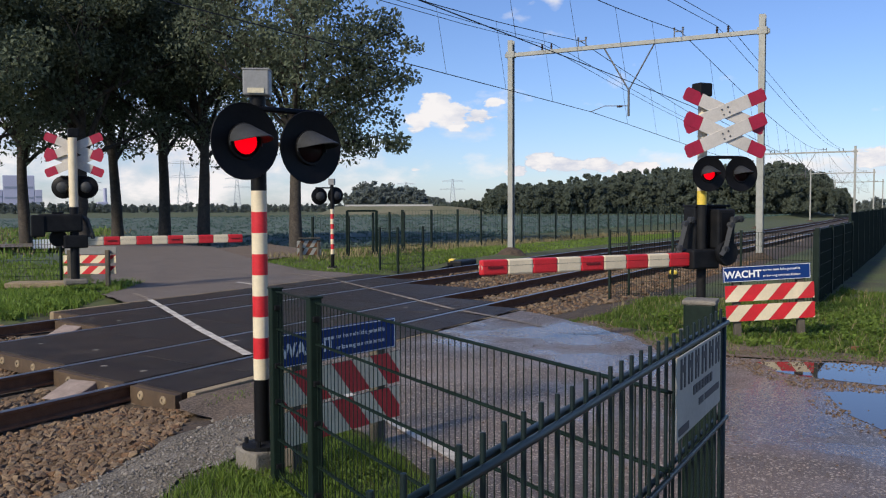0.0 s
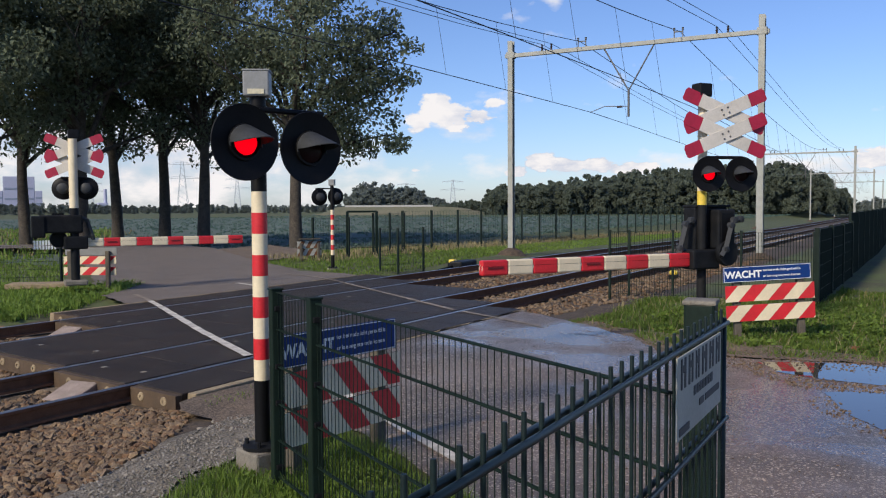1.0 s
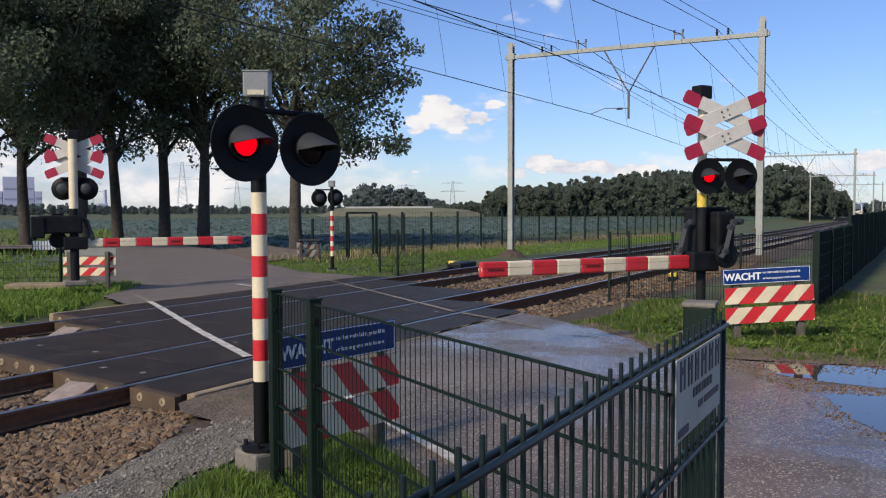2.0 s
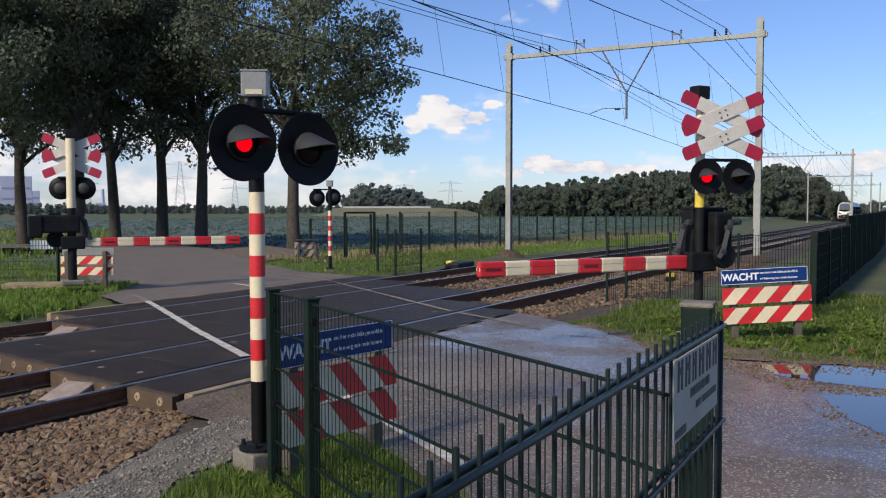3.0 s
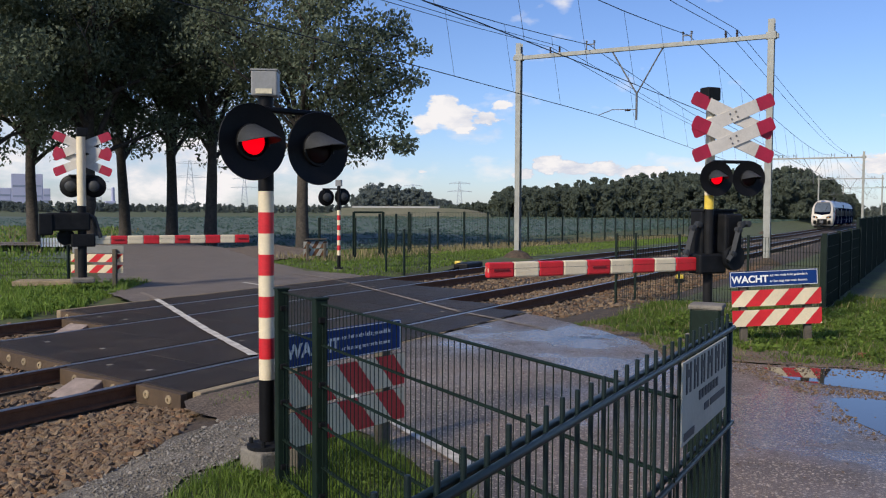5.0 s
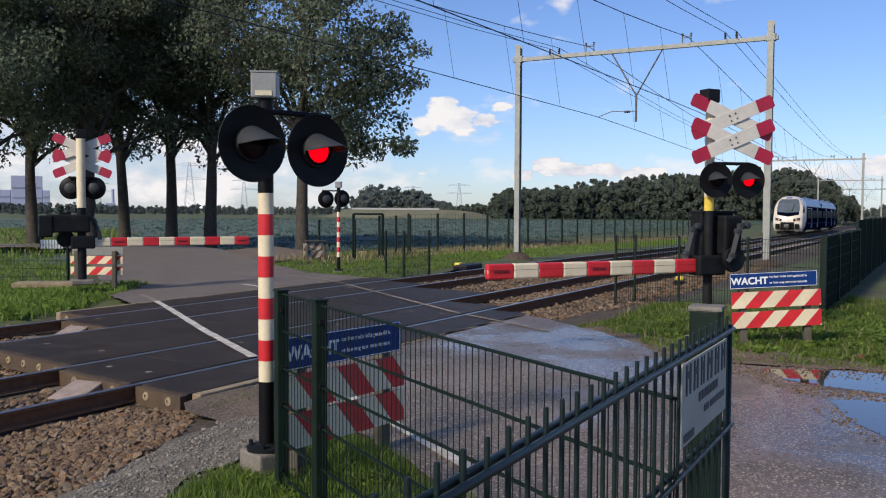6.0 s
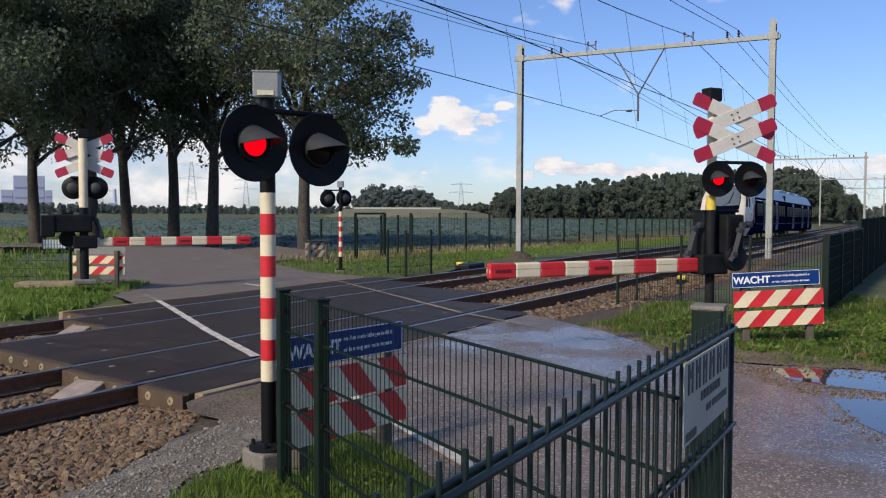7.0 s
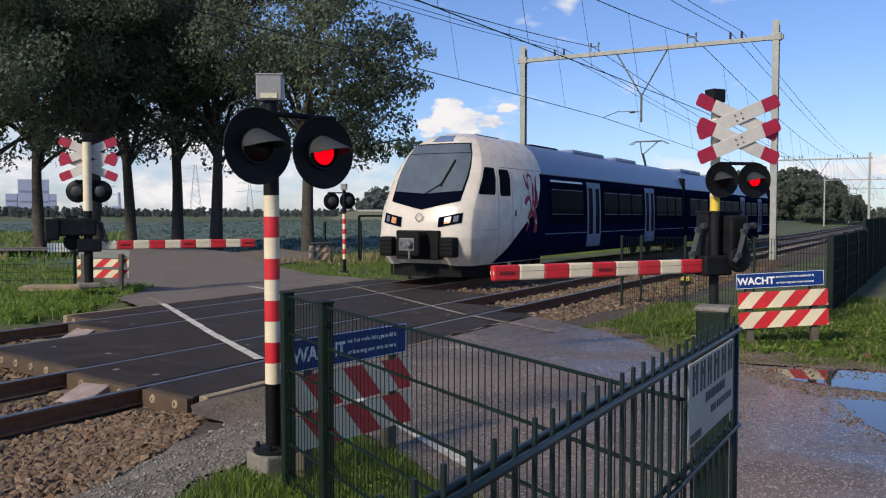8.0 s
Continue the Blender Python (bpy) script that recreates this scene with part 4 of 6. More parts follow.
def build_near_fence():
    f = thing("mesh_fence", pose(0, 0, 0), "dark green double-wire mesh fence with square posts", "fence", "mesh fences")
    d = Vector((0.512, 0.859, 0))
    o = Vector((0.859, -0.512, 0)) * 2.0
    a, b, c = o + d * 2.06, o + d * 5.13, o + d * 5.85
    for v in (b, c):
        fence_post(f, v.x, v.y, -0.15, 1.325, 0.078, 59.2)
    wire_panel(f, b - d * 0.05, a, 0.03, 1.30, 0.053, 5, 0.0029, 0.0055)
    wire_panel(f, c - d * 0.04, b + d * 0.05, 0.03, 1.31, 0.053, 5, 0.0029, 0.0055)
    for v in (b, c):
        for z in (0.1, 0.55, 0.8, 1.2):
            bm = bmesh.new()
            box(bm, (v.x - d.x * 0.05, v.y - d.y * 0.05, z), (0.03, 0.05, 0.035), rz=59.2, bevel=0.005)
            part("clip", bm, M["black"], f)


def build_gate():
    """The leaf of a bar gate with upright spikes, standing open beside the lane."""
    g = thing("bar_gate", pose(2.438, 0.761, 0, 0, 0, 1.0), "blue-green steel bar gate with round spikes, standing open", "gate")
    x0, x1 = -3.3, 1.275
    zt = 1.412
    for z in (zt, 1.02, 0.67, 0.02):
        for dy in (-0.0165, 0.0165):
            bm = bmesh.new()
            tube(bm, (x0, dy, z), (x1 + 0.01, dy, z), 0.0095, 12)
            part("rail", bm, M["teal_rail"], g, smooth=True)
    bm = bmesh.new()
    lathe(bm, [(0.0, -0.07), (0.0062, -0.07), (0.0062, zt + 0.056), (0.0054, zt + 0.06), (0.0, zt + 0.061)], None, 10)
    first = part("bar", bm, M["teal_rail"], g)
    soft_edges(first)
    first.matrix_basis = pose(1.231, 0, 0)
    for i in range(1, 48):
        share("bar", first.data, g, pose(1.231 - 0.096 * i, 0, 0))
    bm = bmesh.new()
    tube(bm, (x1 - 0.008, 0, -0.07), (x1 - 0.008, 0, zt + 0.02), 0.016, 12)
    part("end_post", bm, M["teal_rail"], g, smooth=True)
    bm = bmesh.new()
    box(bm, (0.71, -0.032, 1.268), (0.687, 0.006, 0.273), bevel=0.002)
    s = part("name_plate", bm, M["board_plate"], g, "pale grey company plate")
    for lx, lz, w, h in ((0.55, 1.335, 0.075, 0.10), (0.655, 1.335, 0.07, 0.10), (0.755, 1.335, 0.06, 0.10), (0.865, 1.335, 0.085, 0.10), (0.985, 1.335, 0.075, 0.10), (1.095, 1.335, 0.075, 0.10)):
        for dx in (-0.32, 0.32):
            bm = bmesh.new()
            box(bm, (lx - 0.105 + dx * w, -0.036, lz + 0.010), (w * 0.26, 0.003, h))
            part("writing_bar", bm, M["letter"], s)
        bm = bmesh.new()
        box(bm, (lx - 0.105, -0.036, lz + 0.025), (w * 0.5, 0.003, h * 0.24))
        part("writing_bar", bm, M["letter"], s)
    for k in range(7):
        bm = bmesh.new()
        box(bm, (0.61 + 0.045 * k, -0.036, 1.26), (0.03, 0.003, 0.032))
        part("writing_bar", bm, M["letter"], s)
    for lx, lz, w, h in ((0.82, 1.195, 0.07, 0.024), (1.0, 1.195, 0.24, 0.024), (0.565, 1.148, 0.14, 0.026)):
        bm = bmesh.new()
        box(bm, (lx - 0.105, -0.036, lz + 0.010), (w, 0.003, h))
        part("writing_bar", bm, M["letter"], s)
    return g


def build_pillar():
    p = thing("gate_pillar", pose(4.006, 0.943, -0.12), "dark green square gate post with a pale weathered cap", "pillar")
    bm = bmesh.new()
    box(bm, (0, 0, 0.79), (0.135, 0.135, 1.58), bevel=0.012, rz=6)
    part("shaft", bm, M["green_fence"], p)
    bm = bmesh.new()
    box(bm, (0, 0, 1.582), (0.148, 0.148, 0.022), bevel=0.008, rz=6)
    part("cap", bm, M["concrete"], p, "grey weathered cap")


build_near_fence()
build_gate()
build_pillar()
line_fence([(34 + 2.45 * i, 21.3 - 0.12 * i + bow(34 + 2.45 * i) if i < 10 else 20.1 + bow(34 + 2.45 * i)) for i in range(30)], -0.35, 1.68, 0.25, 5,
           "tall dark green mesh fence along the field edge", 0.09, 0.005)
line_fence([(23.3, 15.5), (23.25, 14.8), (24.8, 14.8)], -0.2, 1.2, 0.1, 5, "low green mesh fence beside the tracks", 0.06, 0.004)
line_fence([(30.4, 20.55), (32.2, 20.9), (34, 21.3)], -0.35, 1.6, 0.12, 6, "green mesh fence between field gate and fence line", 0.08, 0.005)
line_fence([(27.6, 21.5), (29.3, 21.0)], -0.35, 1.45, 0.12, 6, "short green mesh fence beside the field gate", 0.08, 0.005)
line_fence([(18.3, 6.25), (18.7, 5.95), (18.7, 5.0), (18.7, 3.6), (18.6, 2.2)], -0.3, 1.35, 0.055, 6, "green mesh fence across the verge by the tracks", 0.05, 0.005)
line_fence([(18.6 + 2.5 * i, 2.15 + bow(18.6 + 2.5 * i)) for i in range(4)], -0.3, 1.42, 0.034, 7, "dark green mesh fence along the lane", 0.09, 0.0115)
line_fence([(26.2 + 2.5 * i, 2.2 + bow(26.2 + 2.5 * i)) for i in range(15)], -0.3, 1.68, 0.034, 8, "tall dark green mesh fence along the lane", 0.07, 0.014)
line_fence([(15.1, 20.0), (13.3, 21.8), (11.5, 23.6), (9.7, 25.4)], -0.1, 0.95, 0.09, 5, "low green mesh fence beside the far verge")


def build_small_things():
    bm = bmesh.new()
    box(bm, (0, 0, 0), (1.5, 0.7, 0.12), bevel=0.015)
    ob = part("concrete_slab", bm, M["kerb"])
    ob.matrix_world = pose(14.2, 19.6, -0.03, 0, 0, -50)
    tagged(ob, "flat concrete slab beside the barrier mast", "slab")
    # yellow-topped track magnet boxes beside the rails
    for x, y, z in ((26.6, 14.7, -0.22), (24.4, 6.5, -0.2)):
        t = thing("track_box", pose(x, y, z, 0, 0, 10), "low yellow-topped equipment box beside the rails", "equipment box", "track boxes")
        bm = bmesh.new()
        box(bm, (0, 0, 0.08), (0.36, 0.26, 0.18), bevel=0.02)
        part("body", bm, M["dark_metal"], t)
        bm = bmesh.new()
        box(bm, (0, 0, 0.22), (0.30, 0.22, 0.12), bevel=0.04)
        part("lid", bm, M["yellow"], t, "yellow lid")
    t = thing("point_machine", pose(25.6, 13.75, -0.15, 0, 0, 5), "black low machine housing beside the far rail", "machine")
    bm = bmesh.new()
    box(bm, (0, 0, 0.12), (1.3, 0.45, 0.26), bevel=0.05)
    part("housing", bm, M["dark_metal"], t)
    bm = bmesh.new()
    tube(bm, (-0.6, 0.1, 0.1), (-1.3, 0.3, 0.0), 0.04, 6)
    part("cable", bm, M["black"], t)
    bm = bmesh.new()
    box(bm, (0, 0, 0), (0.2, 0.11, 0.075), bevel=0.012)
    ob = part("loose_brick", bm, M["rust"])
    ob.matrix_world = pose(13.0, 0.95, -0.06, 4, 0, 60)
    tagged(ob, "loose reddish brick lying in the grass", "brick")


build_small_things()


def build_slat_barrier():
    x, y = 47 * math.cos(radians(53.8)), 47 * math.sin(radians(53.8))
    b = thing("slat_barrier", pose(x, y, -0.2, 0, 0, -36), "low white slatted barrier in the grass under the trees", "barrier")
    for k in range(8):
        bm = bmesh.new()
        box(bm, (-0.46 + 0.13 * k, 0, 0.30), (0.09, 0.03, 0.44), bevel=0.006)
        part("slat", bm, M["sign_white"], b)
    for z in (0.16, 0.46):
        bm = bmesh.new()
        box(bm, (0, 0.04, z), (1.1, 0.04, 0.06), bevel=0.006)
        part("rail", bm, M["galv"], b)
    for k in (-0.5, 0.5):
        bm = bmesh.new()
        box(bm, (k, 0.07, 0.25), (0.07, 0.07, 0.6), bevel=0.006)
        part("post", bm, M["wood_post"], b)


build_slat_barrier()


def build_field_gate():
    g = thing("field_gate", pose(29.9, 20.76, -0.3, 0, 0, -40), "dark green steel frame gate in the field fence", "gate")
    for x in (-0.62, 0.62):
        bm = bmesh.new()
        box(bm, (x, 0, 0.96), (0.10, 0.10, 2.06), bevel=0.008)
        part("post", bm, M["green_fence"], g)
    bm = bmesh.new()
    box(bm, (0, 0, 1.98), (1.24, 0.08, 0.08), bevel=0.006)
    part("top_bar", bm, M["green_fence"], g)
    bm = bmesh.new()
    for i in range(12):
        x = -0.55 + 0.1 * i
        tube(bm, (x, 0, 0.1), (x, 0, 0.9), 0.004, 4)
    for z in (0.1, 0.5, 0.9):
        tube(bm, (-0.58, 0, z), (0.58, 0, z), 0.008, 4)
    part("leaf", bm, M["green_fence"], g)


build_field_gate()


# ---- overhead line ----
PORTALS = ((-21.0, 8.04), (33.36, 8.04), (103.0, 7.4), (165.0, 7.1), (222.0, 6.8))


def portal(x, zb):
    b = bow(x)
    p = thing("overhead_portal", pose(x, b, 0), "galvanised steel portal carrying the overhead wires", "portal", "overhead portals")
    yl, yr = 15.58, 5.71
    for y in (yl, yr):
        bm = bmesh.new()
        box(bm, (0, y, zb / 2 - 0.5), (0.20, 0.02, zb + 2.2))
        for s in (-1, 1):
            box(bm, (0.10 * s, y, zb / 2 - 0.5), (0.018, 0.22, zb + 2.2), bevel=0.005)
        part("mast", bm, M["galv"], p)
        bm = bmesh.new()
        lathe(bm, [(0.0, 0.16), (0.16, 0.14), (0.42, 0.02), (0.70, -0.22), (0.75, -0.5)], pose(0, y, drop(x)), 14)
        part("footing", bm, M["ballast_bed"], p, "dark mound at the mast foot")
    bm = bmesh.new()
    box(bm, (0, (yl + yr) / 2, zb), (0.14, yl - yr + 0.5, 0.16), bevel=0.01)
    for s in (0, 1):
        y = (yr, yl)[s]
        box(bm, (0, y, zb + 0.02), (0.24, 0.36, 0.26), bevel=0.02)
    part("beam", bm, M["galv"], p)
    bm = bmesh.new()
    ym = 10.6
    tube(bm, (0, ym + 1.0, zb - 0.05), (0, ym, zb - 1.75), 0.03, 8)
    tube(bm, (0, ym - 1.0, zb - 0.05), (0, ym, zb - 1.75), 0.03, 8)
    tube(bm, (0, ym, zb - 1.7), (0, ym, zb - 2.75), 0.045, 8)
    part("dropper_frame", bm, M["galv_dark"], p)
    for ya in (12.15,):
        s = 1 if ya > ym else -1
        bm = bmesh.new()
        tube(bm, (0, ym, zb - 2.35), (0, ya - s * 0.6, zb - 2.30), 0.016, 6)
        tube(bm, (0, ya - s * 0.6, zb - 2.30), (0, ya, zb - 2.5), 0.016, 6)
        part("steady_arm", bm, M["galv_dark"], p)
        bm = bmesh.new()
        lathe(bm, [(0.0, 0.0), (0.05, 0.0), (0.035, 0.05), (0.05, 0.1), (0.035, 0.15), (0.05, 0.2), (0.0, 0.2)], pose(0, ym + s * 0.25, zb - 2.35, -90 * s, 0, 0), 10)
        part("insulator", bm, M["insulator"], p)
    for yc in (8.70, 12.50):
        bm = bmesh.new()
        box(bm, (0, yc, zb + 0.30), (0.05, 0.34, 0.04))
        for s in (-0.16, 0.16):
            tube(bm, (0, yc + s, zb + 0.05), (0, yc + s, zb + 0.36), 0.022, 6)
            lathe(bm, [(0.0, 0.12), (0.05, 0.10), (0.03, 0.06), (0.05, 0.02), (0.0, 0.0)], pose(0, yc + s, zb + 0.34), 8)
        part("wire_support", bm, M["galv_dark"], p)
    for y in (14.2, 13.8, 6.9, 7.3):
        bm = bmesh.new()
        lathe(bm, [(0.0, 0.26), (0.05, 0.24), (0.03, 0.18), (0.055, 0.13), (0.03, 0.08), (0.05, 0.04), (0.02, 0.0)], pose(0, y, zb + 0.08), 8)
        part("pin_insulator", bm, M["insulator"], p)


for _x, _z in PORTALS:
    portal(_x, _z)


def wire_run(name, pts, r, label):
    bm = bmesh.new()
    prev = None
    for x, y, z in pts:
        ring = [bm.verts.new((x, y + r * math.cos(k * 1.2566), z + r * math.sin(k * 1.2566))) for k in range(5)]
        if prev:
            for k in range(5):
                bm.faces.new((prev[k], prev[(k + 1) % 5], ring[(k + 1) % 5], ring[k]))
        prev = ring
    bmesh.ops.recalc_face_normals(bm, faces=bm.faces[:])
    tagged(part(name, bm, M["wire"]), label, "wire", "overhead wires")


def build_wires():
    for (x0, z0), (x1, z1) in zip(PORTALS, PORTALS[1:]):
        n = 14
        for yc in (8.345, 12.27):
            top, low = [], []
            for i in range(n + 1):
                t = i / n
                x = x0 + (x1 - x0) * t
                z = z0 + (z1 - z0) * t
                sag = 1.25 * (1 - (2 * t - 1) ** 2)
                top.append((x, yc + bow(x) + (0.30 if i in (0, n) else 0.12 + 0.18 * abs(2 * t - 1)), z + 0.30 - sag))
                low.append((x, yc + bow(x) - 0.1, z - 2.48 - (0.28 if x0 > 0 else 0.0) * math.sin(math.pi * t)))
            wire_run("catenary_wire", top, 0.014, "sagging catenary wire between the portals")
            wire_run("contact_wire", low, 0.013, "straight contact wire above the track")
            bm = bmesh.new()
            for i in range(1, n):
                tube(bm, top[i], low[i], 0.006, 4, cap=False)
            tagged(part("dropper", bm, M["wire"]), "thin dropper wires between catenary and contact wire", "wire", "overhead wires", "stuff")
        for y, dz in ((14.2, 0.34), (13.8, 0.34), (6.9, 0.34), (7.3, 0.34)):
            pts = []
            for i in range(9):
                t = i / 8
                x = x0 + (x1 - x0) * t
                pts.append((x, y + bow(x), z0 + (z1 - z0) * t + dz - 0.9 * (1 - (2 * t - 1) ** 2)))
            wire_run("feeder_wire", pts, 0.011, "feeder wire strung along the portals")


build_wires()


# ---- the train ----
def nose_x(z):
    return float(np.interp(z, [0.45, 0.75, 1.2, 1.6, 2.0, 2.3, 3.62, 3.9, 4.04, 4.12], [0.30, 0.08, 0.0, 0.05, 0.18, 0.36, 1.12, 1.42, 1.80, 2.4]))


def half_w(z):
    return float(np.interp(z, [0.45, 0.8, 1.2, 2.0, 2.8, 3.1, 3.45, 3.73, 3.95, 4.06, 4.12], [1.28, 1.38, 1.41, 1.41, 1.37, 1.30, 1.17, 0.98, 0.72, 0.42, 0.0]))


def skin(y, z):
    """How far back the nose lies at that height and side."""
    k = abs(y) / max(half_w(z), 0.05)
    return nose_x(z) + 0.17 * k ** 2 + 0.17 * k ** 7


NOSE_L = 5.1
SIDE_Z = (0.8, 1.2, 2.0, 2.8, 3.1)
NOSE_Z = [0.45] + [0.6 + 0.1 * i for i in range(30)] + [3.6, 3.68, 3.75, 3.82, 3.88, 3.94, 4.0, 4.06]
NOSE_K = [-1, -0.97, -0.93, -0.87, -0.8, -0.7, -0.58, -0.42, -0.22, 0, 0.22, 0.42, 0.58, 0.7, 0.8, 0.87, 0.93, 0.97, 1]


def train_nose(parent, far):
    bm = bmesh.new()
    rows = []
    for z in NOSE_Z:
        h = half_w(z)
        row = [bm.verts.new((NOSE_L, -h, z))] + [bm.verts.new((skin(k * h, z), k * h, z)) for k in NOSE_K] + [bm.verts.new((NOSE_L, h, z))]
        rows.append(row)
    for a, b in zip(rows, rows[1:]):
        for i in range(len(a) - 1):
            bm.faces.new((a[i], a[i + 1], b[i + 1], b[i]))
    bm.faces.new(rows[-1])
    bm.faces.new(rows[0][::-1])
    bmesh.ops.recalc_face_normals(bm, faces=bm.faces[:])
    shell = part("cab_shell", bm, M["train_white"], parent, "white rounded driving cab")
    soft_edges(shell, 50)

    def patch(name, zs, ks, mat, label, off, dip=0.0, lift=0.0, taper=0.0):
        b = bmesh.new()
        rr = []
        m = max(3, int((zs[-1] - zs[0]) / 0.06))
        for i in range(m + 1):
            row = []
            for k in ks:
                k *= 1 - taper * (1 - i / m)
                zz = zs[0] + (zs[-1] - zs[0]) * i / m + dip * (abs(k) - 0.9) * (1 - i / m) + lift * (abs(k) - 0.6)
                hh = half_w(zz)
                y = k * hh
                row.append(b.verts.new((skin(y, zz) - off, y, zz)))
            rr.append(row)
        for p, q in zip(rr, rr[1:]):
            for i in range(len(p) - 1):
                b.faces.new((p[i], p[i + 1], q[i + 1], q[i]))
        bmesh.ops.recalc_face_normals(b, faces=b.faces[:])
        bmesh.ops.solidify(b, geom=b.faces[:], thickness=0.01)
        return part(name, b, mat, shell, label, smooth=False)

    ks = [i / 10 * 0.86 for i in range(-10, 11)]
    patch("windscreen_frame", [2.20, 3.74], ks, M["train_glass"], "black windscreen surround", 0.024, 0.30, 0.0, 0.13)
    patch("windscreen", [2.44, 3.44], [k * 0.965 for k in ks], M["windscreen"], "raked windscreen", 0.036, 0.10, 0.0, 0.115)
    patch("visor_band", [3.46, 3.71], [k * 0.965 for k in ks], M["windscreen"], "", 0.036)
    patch("destination_display", [3.80, 3.98], [i / 10 * 0.36 for i in range(-10, 11)], M["train_roof"], "destination display", 0.024)
    for s in (-1, 1):
        patch("headlamp_recess", [1.52, 1.6, 1.7, 1.78], [s * (0.40 + 0.055 * i) for i in range(9)], M["train_glass"], "", 0.024, 0.0, 0.28)
        patch("headlamp", [1.57, 1.62, 1.73], [s * (0.52 + 0.04 * i) for i in range(4)], M["headlamp"], "lit warm headlamp", 0.032, 0.0, 0.28)
        patch("marker_lamp", [1.57, 1.64, 1.73], [s * (0.69 + 0.03 * i) for i in range(4)], M["windscreen"], "clear round lamp", 0.032, 0.0, 0.28)
    b = bmesh.new()
    tube(b, (skin(0.0, 2.34) - 0.07, 0.0, 2.34), (skin(-0.42, 2.62) - 0.07, -0.42, 2.62), 0.012, 6)
    tube(b, (skin(-0.40, 2.55) - 0.07, -0.40, 2.55), (skin(-0.62, 3.25) - 0.07, -0.62, 3.25), 0.028, 6)
    part("wiper", b, M["black"], shell)
    # coupler and buffers
    b = bmesh.new()
    # Solid near-black block gives the shade inside the coupler opening.
    box(b, (0.18, 0, 1.0), (0.52, 1.30, 0.76), bevel=0.04)
    recess = part("coupler_shade_block", b, M["train_under"], shell, "near-black block standing for the shaded coupler opening")
    b = bmesh.new()
    box(b, (-0.30, 0, 1.02), (0.46, 0.66, 0.60), bevel=0.05)
    box(b, (-0.34, 0, 1.32), (0.36, 0.60, 0.06), bevel=0.02)
    part("coupler_housing", b, M["train_under"], recess)
    b = bmesh.new()
    box(b, (-0.54, 0.02, 1.02), (0.06, 0.46, 0.34), bevel=0.02)
    lathe(b, [(0.0, 0.0), (0.10, 0.0), (0.07, 0.10), (0.0, 0.12)], pose(-0.57, -0.09, 1.03, 0, -90, 0), 14)
    lathe(b, [(0.11, 0.0), (0.11, 0.02), (0.06, 0.02), (0.05, 0.0)], pose(-0.57, 0.12, 1.02, 0, -90, 0), 14)
    box(b, (-0.50, -0.05, 0.76), (0.10, 0.06, 0.22), bevel=0.01)
    part("coupler_face", b, M["galv_dark"], recess, "grey steel coupler face")
    for s in (-1, 1):
        b = bmesh.new()
        box(b, (0.02, s * 0.92, 0.95), (0.34, 0.40, 0.52), bevel=0.05)
        for i in range(4):
            box(b, (-0.14, s * 0.92, 0.79 + 0.11 * i), (0.06, 0.38, 0.06), bevel=0.012)
        part("buffer_block", b, M["train_under"], shell, "ribbed black crash buffer")
    b = bmesh.new()
    prism(b, [(0.15, 0.2), (0.45, 1.05), (1.6, 1.2), (1.6, -1.2), (0.45, -1.05), (0.15, -0.2)], 0.16, 0.50)
    part("snow_plough", b, M["train_under"], shell)
    b = bmesh.new()
    lathe(b, [(0.09, 0.0), (0.11, 0.0), (0.11, 0.012), (0.09, 0.012), (0.09, 0.0)], pose(0.04, 0, 1.72, 0, -80, 0), 24)
    part("badge", b, M["galv_dark"], shell)
    for s in (-1, 1):
        def shape(name, pts, mat, label="", off=0.012):
            """A flat shape on the side, from its outline in x and z."""
            b2 = bmesh.new()
            b2.faces.new([b2.verts.new((x, s * (half_w(z) + off), z)) for x, z in pts])
            bmesh.ops.triangulate(b2, faces=b2.faces[:])
            bmesh.ops.recalc_face_normals(b2, faces=b2.faces[:])
            bmesh.ops.solidify(b2, geom=b2.faces[:], thickness=0.008)
            return part(name, b2, mat, shell, label)

        def side(name, edge, mat, label="", off=0.006):
            """A patch on the side; edge: rows of height, front and back."""
            zz = [e[0] for e in edge]
            zs = sorted(set([z for z in SIDE_Z if zz[0] < z < zz[-1]] + zz + [zz[0] + (zz[-1] - zz[0]) * i / 6 for i in range(7)]))
            b2 = bmesh.new()
            rows = []
            for z in zs:
                x0 = float(np.interp(z, zz, [e[1] for e in edge]))
                x1 = float(np.interp(z, zz, [e[2] for e in edge]))
                rows.append([b2.verts.new((x, s * (half_w(z) + o), z)) for x, o in ((x0, -0.01), (x0, off), (x1, off), (x1, -0.01))])
            for p, q in zip(rows, rows[1:]):
                for i in range(3):
                    b2.faces.new((p[i], p[i + 1], q[i + 1], q[i]))
            b2.faces.new(rows[0])
            b2.faces.new(rows[-1])
            bmesh.ops.recalc_face_normals(b2, faces=b2.faces[:])
            return part(name, b2, mat, shell, label)
        side("cab_window", [(2.33, 0.76, 1.70), (2.40, 0.76, 1.75), (2.62, 0.91, 1.78), (2.95, 1.13, 1.80), (3.07, 1.24, 1.80)], M["train_glass"], "black cab side window")
        side("cab_door_window", [(2.31, 2.10, 2.68), (2.38, 2.05, 2.72), (2.96, 2.05, 2.72), (3.05, 2.11, 2.66)], M["train_glass"])
        for x in (1.92, 2.84):
            side("door_seam", [(0.65, x, x + 0.014), (3.02, x, x + 0.014)], M["galv_dark"], "", 0.003)
        side("seam", [(1.38, 0.9, 1.92), (1.395, 0.9, 1.92)], M["galv_dark"], "", 0.003)
